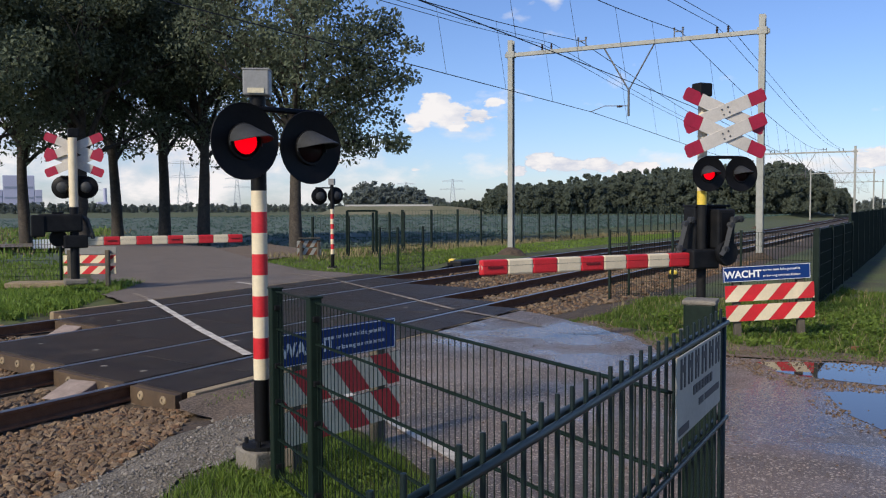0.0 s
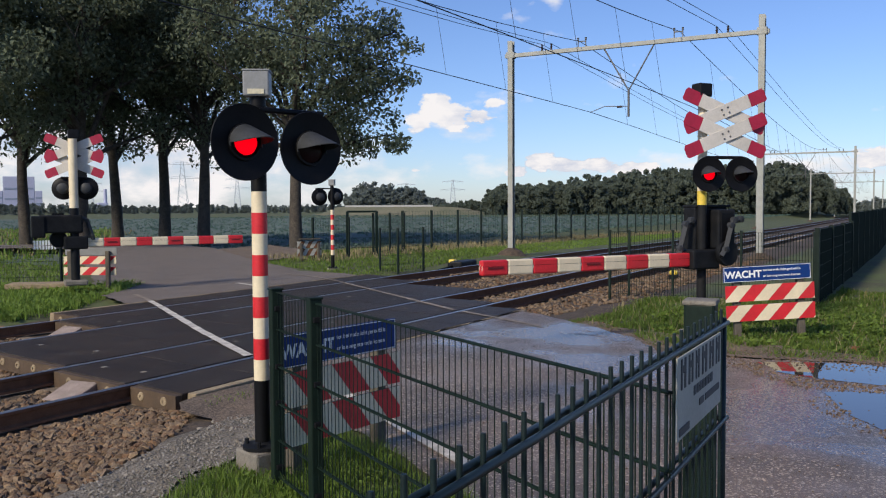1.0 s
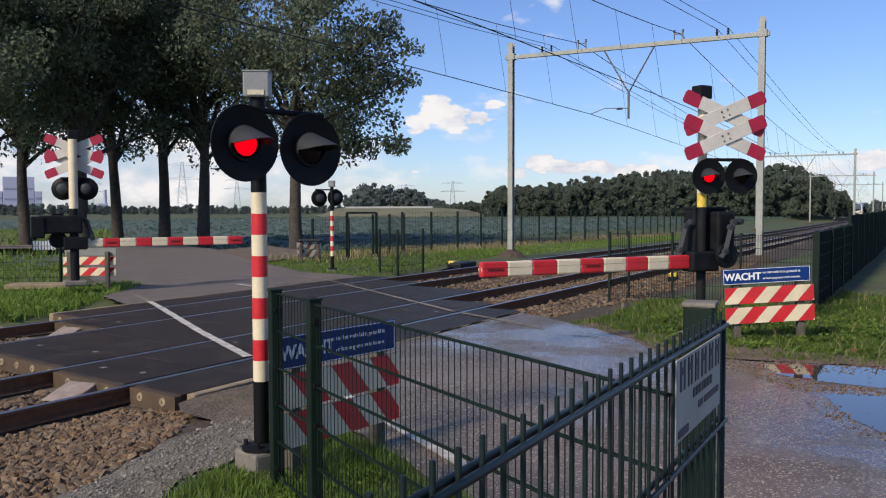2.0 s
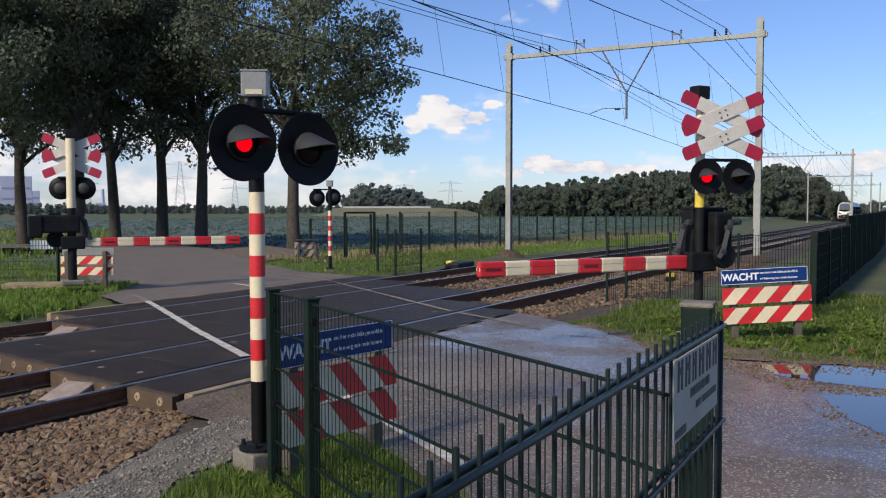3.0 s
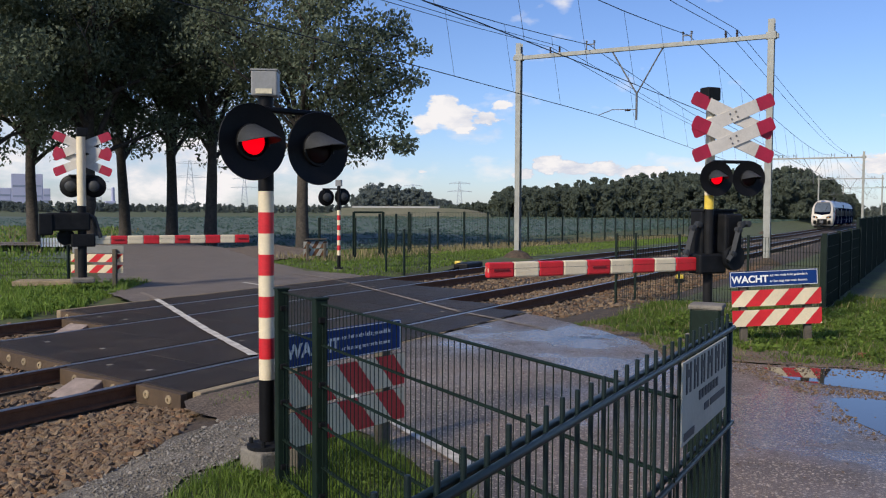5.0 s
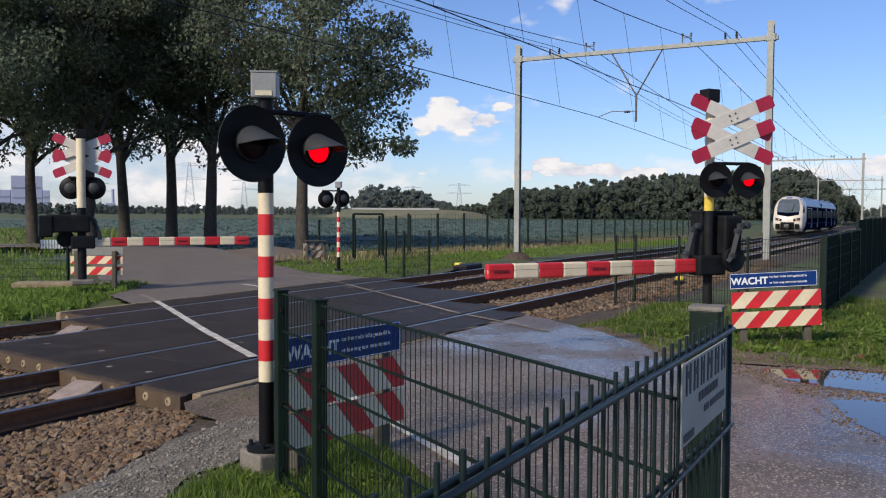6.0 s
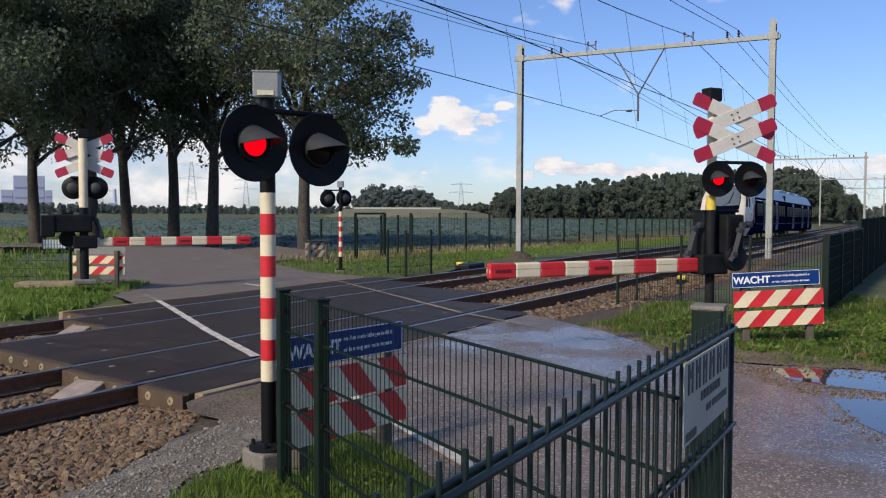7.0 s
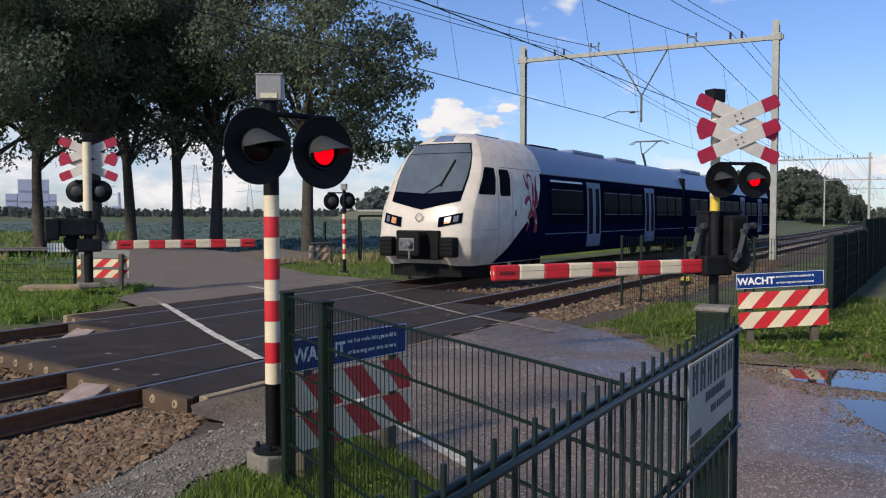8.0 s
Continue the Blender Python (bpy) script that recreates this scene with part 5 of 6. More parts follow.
        side("roof_seam", [(3.10, 2.2, 5.1), (3.115, 2.2, 5.1)], M["galv_dark"], "", 0.003)
        side("blue_sweep", [(0.47, 1.75, 5.1), (0.9, 2.6, 5.1), (1.3, 3.3, 5.1), (1.7, 4.05, 5.1), (2.1, 4.62, 5.1), (2.5, 4.82, 5.1), (3.04, 4.92, 5.1)], M["train_blue"], "dark blue sweep", 0.004)
        lion = ([(3.62, 2.96), (3.78, 3.02), (3.98, 2.98), (4.10, 2.84), (4.22, 2.6), (4.20, 2.3), (4.34, 2.05), (4.40, 1.86), (4.22, 1.66), (4.02, 1.80), (3.86, 1.98), (3.80, 2.2), (3.74, 2.42), (3.70, 2.6), (3.56, 2.70), (3.58, 2.82)],
                [(3.72, 2.52), (3.50, 2.58), (3.34, 2.76), (3.26, 2.98), (3.36, 2.96), (3.44, 2.78), (3.56, 2.68), (3.74, 2.62)],
                [(3.82, 2.24), (3.58, 2.20), (3.40, 2.06), (3.26, 2.12), (3.30, 2.24), (3.46, 2.30), (3.62, 2.36), (3.80, 2.36)],
                [(4.04, 1.84), (3.80, 1.74), (3.66, 1.52), (3.54, 1.36), (3.38, 1.30), (3.46, 1.42), (3.56, 1.58), (3.66, 1.84), (3.88, 1.98)],
                [(4.22, 1.70), (4.34, 1.52), (4.30, 1.36), (4.16, 1.28), (4.46, 1.27), (4.50, 1.46), (4.54, 1.66), (4.42, 1.88)],
                [(4.34, 2.02), (4.56, 2.10), (4.66, 2.32), (4.54, 2.54), (4.48, 2.74), (4.58, 2.96), (4.42, 2.88), (4.36, 2.68), (4.44, 2.48), (4.52, 2.30), (4.44, 2.18), (4.32, 2.14)])
        for pts in lion:
            shape("emblem", [(4.64 - (4.66 - x) * 0.70, z) for x, z in pts], M["lion_red"], "red heraldic emblem")
        for x, z in ((4.11, 2.62), (4.18, 2.3), (4.26, 1.98), (4.02, 2.84), (4.46, 1.6), (3.91, 1.6)):
            shape("emblem_mark", [(x - 0.05, z), (x, z + 0.09), (x + 0.03, z + 0.02), (x + 0.06, z - 0.08), (x - 0.01, z - 0.04)], M["train_white"], "", 0.017)
        side("door_handle", [(1.75, 3.0, 3.08), (1.92, 3.0, 3.08)], M["black"], "", 0.012)
    return shell


def train_car(parent, x0, x1, first):
    """The dark blue body between two ends, with windows, doors, roof gear and bogies."""
    def section(x, bm):
        zs = [0.56, 0.64, 0.9, 1.2, 2.0, 2.8, 3.05]
        pts = [(half_w(max(z, 0.45)), z) for z in zs]
        return [bm.verts.new((x, -y, z)) for y, z in pts] + [bm.verts.new((x, y, z)) for y, z in pts[::-1]]
    bm = bmesh.new()
    a, b = section(x0, bm), section(x1, bm)
    k = len(a)
    for i in range(k):
        bm.faces.new((a[i], a[(i + 1) % k], b[(i + 1) % k], b[i]))
    bm.faces.new(a)
    bm.faces.new(b[::-1])
    bmesh.ops.recalc_face_normals(bm, faces=bm.faces[:])
    body = part("car_body", bm, M["train_blue"], parent, "glossy dark blue car body")
    soft_edges(body)
    bm = bmesh.new()
    zs = [3.052, 3.1, 3.25, 3.45, 3.6, 3.73, 3.85, 3.95]
    pts = [(half_w(z), z) for z in zs]
    rows = [[bm.verts.new((x, -y, z)) for y, z in pts] + [bm.verts.new((x, y, z)) for y, z in pts[::-1]] for x in (x0, x1)]
    k = len(rows[0])
    for i in range(k):
        bm.faces.new((rows[0][i], rows[0][(i + 1) % k], rows[1][(i + 1) % k], rows[1][i]))
    bm.faces.new(rows[0])
    bm.faces.new(rows[1][::-1])
    bmesh.ops.recalc_face_normals(bm, faces=bm.faces[:])
    soft_edges(part("roof", bm, M["train_roof"], parent, "blue-grey rounded roof"), 50)
    return body


def panel_on_side(parent, name, x0, x1, z0, z1, mat, off, label=""):
    for s in (-1, 1):
        bm = bmesh.new()
        zs = [z0] + [z for z in SIDE_Z if z0 < z < z1] + [z1]
        rows = [[bm.verts.new((x, s * (half_w(z) + o), z)) for x, o in ((x0, -0.01), (x0, off), (x1, off), (x1, -0.01))] for z in zs]
        for p, q in zip(rows, rows[1:]):
            for i in range(3):
                bm.faces.new((p[i], p[i + 1], q[i + 1], q[i]))
        bm.faces.new(rows[0])
        bm.faces.new(rows[-1])
        bmesh.ops.recalc_face_normals(bm, faces=bm.faces[:])
        part(name, bm, mat, parent, label)


def bogie(parent, x):
    bm = bmesh.new()
    for s in (-1, 1):
        box(bm, (x, s * 1.02, 0.55), (3.0, 0.14, 0.26), bevel=0.03)
        box(bm, (x, s * 1.05, 0.42), (0.8, 0.2, 0.3), bevel=0.03)
        for d in (-1.2, 1.2):
            box(bm, (x + d, s * 1.05, 0.46), (0.34, 0.2, 0.34), bevel=0.03)
    box(bm, (x, 0, 0.55), (0.5, 2.1, 0.2), bevel=0.03)
    b = part("bogie", bm, M["train_under"], parent, "dark bogie")
    for d in (-1.2, 1.2):
        bm = bmesh.new()
        for s in (-1, 1):
            lathe(bm, [(0.0, -0.06), (0.36, -0.06), (0.43, -0.05), (0.43, 0.06), (0.0, 0.06)], pose(x + d, s * 0.752, 0.434, 90, 0, 0), 24)
        tube(bm, (x + d, -0.75, 0.434), (x + d, 0.75, 0.434), 0.08, 10)
        part("wheelset", bm, M["rust"], b)


def build_train():
    t = thing("train", pose(0, 0, 0), "white and dark blue electric passenger train approaching on the far track", "train")
    train_nose(t, False)
    for x0, x1 in ((5.102, 22.0), (22.6, 45.8)):
        body = train_car(t, x0, x1, x0 < 10)
        if x0 < 10:
            doors, wins = (8.9, 15.7), ((5.7, 8.5), (10.65, 12.2), (12.35, 13.8), (13.95, 15.3), (17.4, 19.0), (19.15, 20.4), (20.55, 21.6))
        else:
            doors, wins = (27.4, 35.6, 41.5), ((23.2, 24.9), (25.1, 26.9), (29.2, 31.0), (31.2, 33.0), (33.2, 35.1), (37.4, 39.0), (39.2, 41.0), (43.2, 45.2))
        panel_on_side(body, "window_band", x0 + 0.3, x1 - 0.2, 1.50, 2.80, M["train_band"], 0.003, "near-black blue window band")
        for a, b in wins:
            panel_on_side(body, "window", a, b, 1.80, 2.64, M["train_glass"], 0.010)
            panel_on_side(body, "window_vent", a + 0.05, b - 0.05, 2.585, 2.60, M["train_door"], 0.013)
            panel_on_side(body, "window_trim", a + 0.05, b - 0.05, 1.815, 1.83, M["train_door"], 0.013)
        for d in doors:
            for a in (d, d + 0.68):
                panel_on_side(body, "door_leaf", a, a + 0.66, 0.72, 2.92, M["train_door"], 0.016, "pale blue-grey door leaf")
                panel_on_side(body, "door_glass", a + 0.14, a + 0.52, 1.15, 2.72, M["train_glass"], 0.022)
        panel_on_side(body, "waist_line", x0 + 0.1, x1, 1.20, 1.225, M["train_door"], 0.006)
        panel_on_side(body, "gutter", x0, x1, 3.03, 3.06, M["galv_dark"], 0.012)
    panel_on_side(t, "route_strip", 5.7, 8.5, 2.83, 2.89, M["sign_white"], 0.008, "white strip above the windows")
    bm = bmesh.new()
    box(bm, (22.3, 0, 2.0), (0.64, 2.5, 3.0), bevel=0.05)
    for i in range(5):
        box(bm, (22.08 + 0.11 * i, 0, 2.0), (0.05, 2.62, 3.1), bevel=0.02)
    part("gangway", bm, M["train_under"], t, "dark bellows gangway")
    bm = bmesh.new()
    box(bm, (46.3, 0, 2.1), (1.0, 2.7, 3.3), bevel=0.22)
    part("rear_cab", bm, M["train_blue"], t)
    for x, l, w, h in ((3.2, 1.5, 0.9, 0.06), (7.0, 2.2, 1.3, 0.10), (11.0, 3.2, 1.4, 0.16), (15.4, 2.6, 1.4, 0.16), (26.0, 4.0, 1.5, 0.18), (33, 4, 1.5, 0.18), (40, 4, 1.5, 0.18)):
        bm = bmesh.new()
        box(bm, (x, 0, (4.02 if x < 4 else 3.93) + h / 2), (l, w, h), bevel=0.05)
        for i in range(int(l / 0.35)):
            box(bm, (x - l / 2 + 0.25 + 0.35 * i, -w / 2, (4.02 if x < 4 else 3.93) + h * 0.5), (0.22, 0.03, h * 0.5))
        part("roof_unit", bm, M["train_under"] if x < 8 else M["train_roof"], t, "roof equipment box")
    bm = bmesh.new()
    tube(bm, (20.6, -0.5, 3.95), (20.6, 0.5, 3.95), 0.05, 6)
    box(bm, (20.3, 0, 3.98), (1.6, 0.9, 0.06), bevel=0.01)
    tube(bm, (20.6, 0, 3.95), (20.0, 0, 4.62), 0.055, 8)
    for q in (-1, 1):
        tube(bm, (20.0, 0.06 * q, 4.62), (21.0, 0.42 * q, 5.24), 0.026, 6)
    for x in (20.85, 21.15):
        tube(bm, (x, -0.62, 5.26), (x, 0.62, 5.26), 0.022, 6)
        for q in (-1, 1):
            tube(bm, (x, 0.62 * q, 5.26), (x, 0.9 * q, 5.12), 0.02, 6)
    part("pantograph", bm, M["galv_dark"], t, "raised pantograph")
    for x in (4.1, 22.3, 42.0):
        bogie(t, x)
    for a, b in ((6.0, 20.2), (24.3, 39.8)):
        bm = bmesh.new()
        box(bm, ((a + b) / 2, 0, 0.56), (b - a, 2.0, 0.12), bevel=0.03)
        part("underframe", bm, M["train_under"], t)
    return t


TRAIN = build_train()


# ---- trees and distance ----
def leaves_mesh(name, centres, spreads, count, size, mat, seed, outward=0.0):
    """Many small bent leaf pairs round clump centres, in one mesh."""
    rng = np.random.default_rng(seed)
    c = np.asarray(centres)
    k = rng.integers(0, len(c), count)
    d = rng.normal(size=(count, 3))
    d /= np.linalg.norm(d, axis=1)[:, None]
    r = rng.random(count) ** 0.45
    p = c[k] + d * r[:, None] * np.asarray(spreads)[k]
    n = (rng.normal(size=(count, 3)) * (1, 1, 0.7) + (0, 0, 0.35)) * (1 - outward) + d * outward * 1.6
    n /= np.linalg.norm(n, axis=1)[:, None]
    t = np.cross(n, rng.normal(size=(count, 3)))
    t /= np.linalg.norm(t, axis=1)[:, None]
    b = np.cross(n, t)
    s = size * rng.uniform(0.55, 1.35, count)[:, None]
    v = np.empty((count, 4, 3))
    v[:, 0] = p - t * s
    v[:, 1] = p + b * s * 0.55 + n * s * 0.12
    v[:, 2] = p + t * s
    v[:, 3] = p - b * s * 0.55 + n * s * 0.12
    me = bpy.data.meshes.new(name)
    i = np.arange(count)[:, None] * 4
    me.from_pydata(v.reshape(-1, 3).tolist(), [], np.concatenate([i + (0, 1, 2), i + (0, 2, 3)], axis=1).reshape(-1, 3).tolist())
    me.materials.append(mat)
    return me


def limb(bm, pts, r0, r1, n=8):
    prev = None
    k = len(pts)
    for i, p in enumerate(pts):
        p = Vector(p)
        d = (Vector(pts[min(i + 1, k - 1)]) - Vector(pts[max(i - 1, 0)])).normalized()
        q = d.to_track_quat("Z", "Y").to_matrix()
        r = r0 + (r1 - r0) * i / (k - 1)
        ring = [bm.verts.new(p + q @ Vector((r * math.cos(2 * math.pi * j / n), r * math.sin(2 * math.pi * j / n), 0))) for j in range(n)]
        if prev:
            for j in range(n):
                bm.faces.new((prev[j], prev[(j + 1) % n], ring[(j + 1) % n], ring[j]))
        prev = ring
    for f in bm.faces:
        f.smooth = True


def tree(x, y, z, height, spread, seed, fork, leaves, label, clear=0.33, boughs=()):
    rng = random.Random(seed)
    t = thing("tree", pose(x, y, z), label, "tree", "trees along the road")
    bm = bmesh.new()
    lean = rng.uniform(-0.04, 0.04)
    trunk_top = height * 0.72
    r = 0.016 * height + 0.04
    limb(bm, [(lean * h + 0.10 * math.sin(h * 0.5 + seed), 0.08 * math.cos(h * 0.4 + seed), h) for h in [-0.3, 0.2, 1.0] + [2 + trunk_top * i / 8 for i in range(8)]], r * 1.25, r * 0.3, 10)
    clumps, sizes = [], []
    for i in range(fork):
        a = 2 * math.pi * i / fork * 2.4 + rng.uniform(-0.4, 0.4)
        h0 = height * (clear * 0.75 + 0.45 * i / fork)
        reach = spread * rng.uniform(0.55, 1.0) * (1.0 - 0.25 * i / fork)
        rise = height * rng.uniform(0.10, 0.26)
        pts = []
        for j in range(6):
            u = j / 5
            pts.append((lean * h0 + math.cos(a) * reach * u + rng.uniform(-0.15, 0.15), math.sin(a) * reach * u + rng.uniform(-0.15, 0.15), h0 + rise * u ** 0.8))
        if i < 3:
            limb(bm, [(q[0] * 0.55, q[1] * 0.55, h0 + height * 0.36 * (j / 5) ** 0.85) for j, q in enumerate(pts)], r * 0.55, 0.04, 7)
        limb(bm, pts, r * 0.42, 0.03, 6)
        for u in (2, 3, 4, 5):
            for _ in range(2):
                q = pts[u]
                clumps.append((q[0] + rng.uniform(-1, 1) * spread * 0.16, q[1] + rng.uniform(-1, 1) * spread * 0.16, q[2] + rng.uniform(-0.05, 0.10) * height))
                s = spread * rng.uniform(0.13, 0.24)
                sizes.append((s, s, s * 0.75))
                b = (clumps[-1][0], clumps[-1][1], clumps[-1][2])
                limb(bm, [q, ((q[0] + b[0]) / 2, (q[1] + b[1]) / 2, (q[2] + b[2]) / 2 + 0.1), b], 0.04, 0.012, 4)
    for a, reach, h0, rise in boughs:
        pts = [(math.cos(radians(a)) * reach * j / 6, math.sin(radians(a)) * reach * j / 6 + rng.uniform(-0.2, 0.2), h0 + rise * (j / 6) ** 0.8) for j in range(7)]
        limb(bm, pts, r * 0.45, 0.03, 6)
        for q in pts[2:]:
            for _ in range(3):
                clumps.append((q[0] + rng.uniform(-1, 1), q[1] + rng.uniform(-1, 1), q[2] + rng.uniform(-0.9, 0.9)))
                k = rng.uniform(0.7, 1.25)
                sizes.append((k, k, k * 0.75))
                limb(bm, [q, clumps[-1]], 0.035, 0.01, 4)
    for i in range(int(fork * 2.4)):
        a = rng.uniform(0, 2 * math.pi)
        h = height * rng.uniform(clear + 0.16, 0.98)
        f = math.sin(math.pi * min(1, max(0.12, (h / height - clear) / (1.06 - clear))) ** 0.8)
        rr = spread * 0.8 * f * rng.uniform(0.2, 1.0)
        clumps.append((rr * math.cos(a), rr * math.sin(a), h))
        s = spread * rng.uniform(0.14, 0.26)
        sizes.append((s, s, s * 0.75))
    part("trunk", bm, M["bark"], t, "dark rough trunk with limbs")
    me = leaves_mesh("crown", clumps, sizes, leaves, 0.115, M["leaf"], seed)
    c = new("crown", me)
    c.parent = t
    tagged(c, "dark green leafy crown with gaps")
    return t


def polar(px_yaw, dist):
    a = radians(px_yaw)
    return dist * math.cos(a), dist * math.sin(a)


# yaw, distance, height, spread
ROW = ((38.9, 47, 17.5, 6.9, 11), (44.6, 52, 18.5, 6.5, 12), (47.0, 56, 19, 6.0, 13), (49.8, 60, 19, 6.5, 14), (51.8, 50, 18, 6.2, 15), (54.8, 54, 17, 6.5, 16), (57.8, 46, 17, 6.0, 17))
for _yaw, _d, _h, _s, _seed in ROW:
    _x, _y = polar(_yaw, _d)
    tree(_x, _y, -0.15, _h, _s, _seed, 15, 23000 if _seed in (12, 13) else 29000, "tall dark-leaved roadside tree with a bare lower trunk",
         boughs=((-60, 5.0, 4.6, 1.2), (-72, 4.8, 5.6, 2.4), (-48, 5.0, 7.0, 2.6), (-64, 5.2, 9.0, 2.0)) if _seed == 11 else ())


def wood(name, line, dist, n, mat, label, size, seed, depth=25.0, base=-0.6, count=16000, width=(0.28, 0.42)):
    """A far belt of trees whose tops follow a line of (yaw, height): clumped crowns from the ground up, in one mesh."""
    rng = random.Random(seed)
    yaws, heights = [p[0] for p in line], [p[1] for p in line]
    cl, sz = [], []
    for i in range(n):
        a = yaws[0] + (yaws[-1] - yaws[0]) * i / (n - 1)
        v = rng.random()
        x, y = polar(a + rng.uniform(-0.15, 0.15), dist + depth * v)
        h = float(np.interp(-a, [-q for q in yaws], heights)) * (0.62 + 0.38 * v) * rng.uniform(0.9, 1.05)
        w = h * rng.uniform(*width)
        for k in range(14):
            u = rng.uniform(0.08, 0.94)
            r = w * (1.0 - 0.6 * max(0.0, u - 0.5) / 0.5)
            cl.append((x + rng.uniform(-1, 1) * r * 0.7, y + rng.uniform(-1, 1) * r * 0.7, base + h * u))
            q = w * rng.uniform(0.16, 0.36)
            sz.append((q, q, q * 0.9))
    ob = new(name, leaves_mesh(name, cl, sz, count, size, mat, seed, 0.35))
    return tagged(ob, label, "woodland", kind="stuff")


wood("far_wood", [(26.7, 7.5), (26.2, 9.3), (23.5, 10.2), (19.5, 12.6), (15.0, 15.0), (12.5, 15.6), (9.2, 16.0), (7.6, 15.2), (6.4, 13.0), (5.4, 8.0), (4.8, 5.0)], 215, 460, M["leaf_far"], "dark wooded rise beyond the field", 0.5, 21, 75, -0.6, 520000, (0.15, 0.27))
# Right of view the belt is added, unseen, to darken train window reflections.
wood("far_wood", [(6.4, 3.5), (4.5, 4.0), (2.0, 5.0), (-10.0, 9.0), (-48.0, 12.0)], 250, 200, M["leaf_haze"], "far trees beside the tracks and lane, with an unseen added stretch to the right", 0.7, 22, 40, -0.6, 110000)
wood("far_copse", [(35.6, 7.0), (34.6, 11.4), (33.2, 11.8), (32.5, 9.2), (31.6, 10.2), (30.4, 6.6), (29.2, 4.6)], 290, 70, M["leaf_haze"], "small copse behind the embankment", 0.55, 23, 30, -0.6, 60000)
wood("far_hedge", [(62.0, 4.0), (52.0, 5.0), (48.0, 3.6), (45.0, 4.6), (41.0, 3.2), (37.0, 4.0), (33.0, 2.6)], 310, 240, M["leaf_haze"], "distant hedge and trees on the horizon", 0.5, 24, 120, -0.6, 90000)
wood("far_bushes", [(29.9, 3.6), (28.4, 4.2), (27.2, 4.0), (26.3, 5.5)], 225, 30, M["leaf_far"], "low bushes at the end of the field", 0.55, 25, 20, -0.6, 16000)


def build_far_things():
    # embankment with a low viaduct parapet
    x0, y0 = polar(36.2, 235)
    x1, y1 = polar(27.5, 225)
    d = Vector((x1 - x0, y1 - y0, 0))
    L = d.length
    rz = math.degrees(math.atan2(d.y, d.x))
    bm = bmesh.new()
    rows = []
    for u in (-0.12, 0.0, 0.2, 0.4, 0.6, 0.78, 0.9, 1.02, 1.16):
        top = 2.3 * min(1.0, max(0.0, (1.16 - u) / 0.30), max(0.0, (u + 0.12) / 0.12)) - 0.6
        rows.append([bm.verts.new((L * u, y + 0.6 * noise.noise(Vector((u * 9, y, 0))), -0.6 + (top + 0.6) * k)) for y, k in ((-11, 0.0), (-6, 0.55), (-2, 1.0), (3, 1.0), (10, 0.0))])
    for a, b in zip(rows, rows[1:]):
        for k in range(4):
            bm.faces.new((a[k], b[k], b[k + 1], a[k + 1]))
    bmesh.ops.transform(bm, matrix=pose(x0, y0, 0, 0, 0, rz), verts=bm.verts)
    bmesh.ops.recalc_face_normals(bm, faces=bm.faces[:])
    tagged(part("embankment", bm, M["bank"]), "grassy embankment across the far field", "embankment", kind="structure")
    bm = bmesh.new()
    box(bm, (L * 0.36, 1.5, 1.9), (L * 0.66, 0.5, 0.5))
    v = part("parapet", bm, M["viaduct"])
    v.matrix_world = pose(x0, y0, 0, 0, 0, rz)
    tagged(v, "pale concrete parapet on the embankment", "parapet", kind="structure")
    # power plant on the horizon
    x, y = polar(55.1, 900)
    p = thing("power_plant", pose(x, y, -0.6, 0, 0, 55), "pale grey power plant on the horizon", "power plant")
    for cx, w, h in ((0, 26, 31), (-16.2, 6, 18), (18.2, 10, 18), (-71, 9, 7)):
        bm = bmesh.new()
        box(bm, (0, cx, h / 2), (24, w, h), bevel=0.4)
        blk = part("block", bm, M["pale_plant"], p)
        for k in range(2):
            bm = bmesh.new()
            box(bm, (-12.1, cx, h * (0.35 + 0.3 * k)), (0.3, w * 0.9, 1.6))
            part("window_band", bm, M["plant_band"], blk)
    bm = bmesh.new()
    tube(bm, (0, -74, 0), (0, -74, 20), 1.8, 16, 1.5)
    part("chimney", bm, M["pale_plant"], p)


def pylon(yaw, dist, h):
    x, y = polar(yaw, dist)
    p = thing("pylon", pose(x, y, -0.6, 0, 0, yaw + 8), "steel lattice power pylon on the horizon", "pylon", "power pylons")
    r = 0.055 * dist / 300
    bm = bmesh.new()
    w = 0.11 * h
    for sx in (-1, 1):
        for sy in (-1, 1):
            tube(bm, (sx * w, sy * w, 0), (sx * w * 0.18, sy * w * 0.18, h), r, 4)
    for i in range(9):
        z0, z1 = h * i / 9, h * (i + 1) / 9
        a, b = w * (1 - 0.82 * i / 9), w * (1 - 0.82 * (i + 1) / 9)
        for s in (-1, 1):
            tube(bm, (s * a, -a, z0), (s * b, b, z1), r * 0.7, 3)
            tube(bm, (-a, s * a, z0), (b, s * b, z1), r * 0.7, 3)
            tube(bm, (a, s * a, z0), (-b, s * b, z1), r * 0.7, 3)
    part("tower", bm, M["pylon"], p)
    for z, l in ((0.66, 0.42), (0.93, 0.36)):
        bm = bmesh.new()
        for s in (-1, 1):
            tube(bm, (0, 0, h * z), (0, s * h * l, h * z), r, 4)
            tube(bm, (0, 0, h * (z + 0.05)), (0, s * h * l, h * z), r * 0.8, 4)
            for u in (0.5, 0.95):
                tube(bm, (0, s * h * l * u, h * z), (0, s * h * l * u, h * (z - 0.05)), r * 0.6, 3)
        part("cross_arm", bm, M["pylon"], p)


build_far_things()
for _yaw, _d, _h in ((28.9, 560, 19), (31.9, 900, 26), (45.9, 470, 26), (42.6, 900, 32), (51.2, 1000, 30)):
    pylon(_yaw, _d, _h)


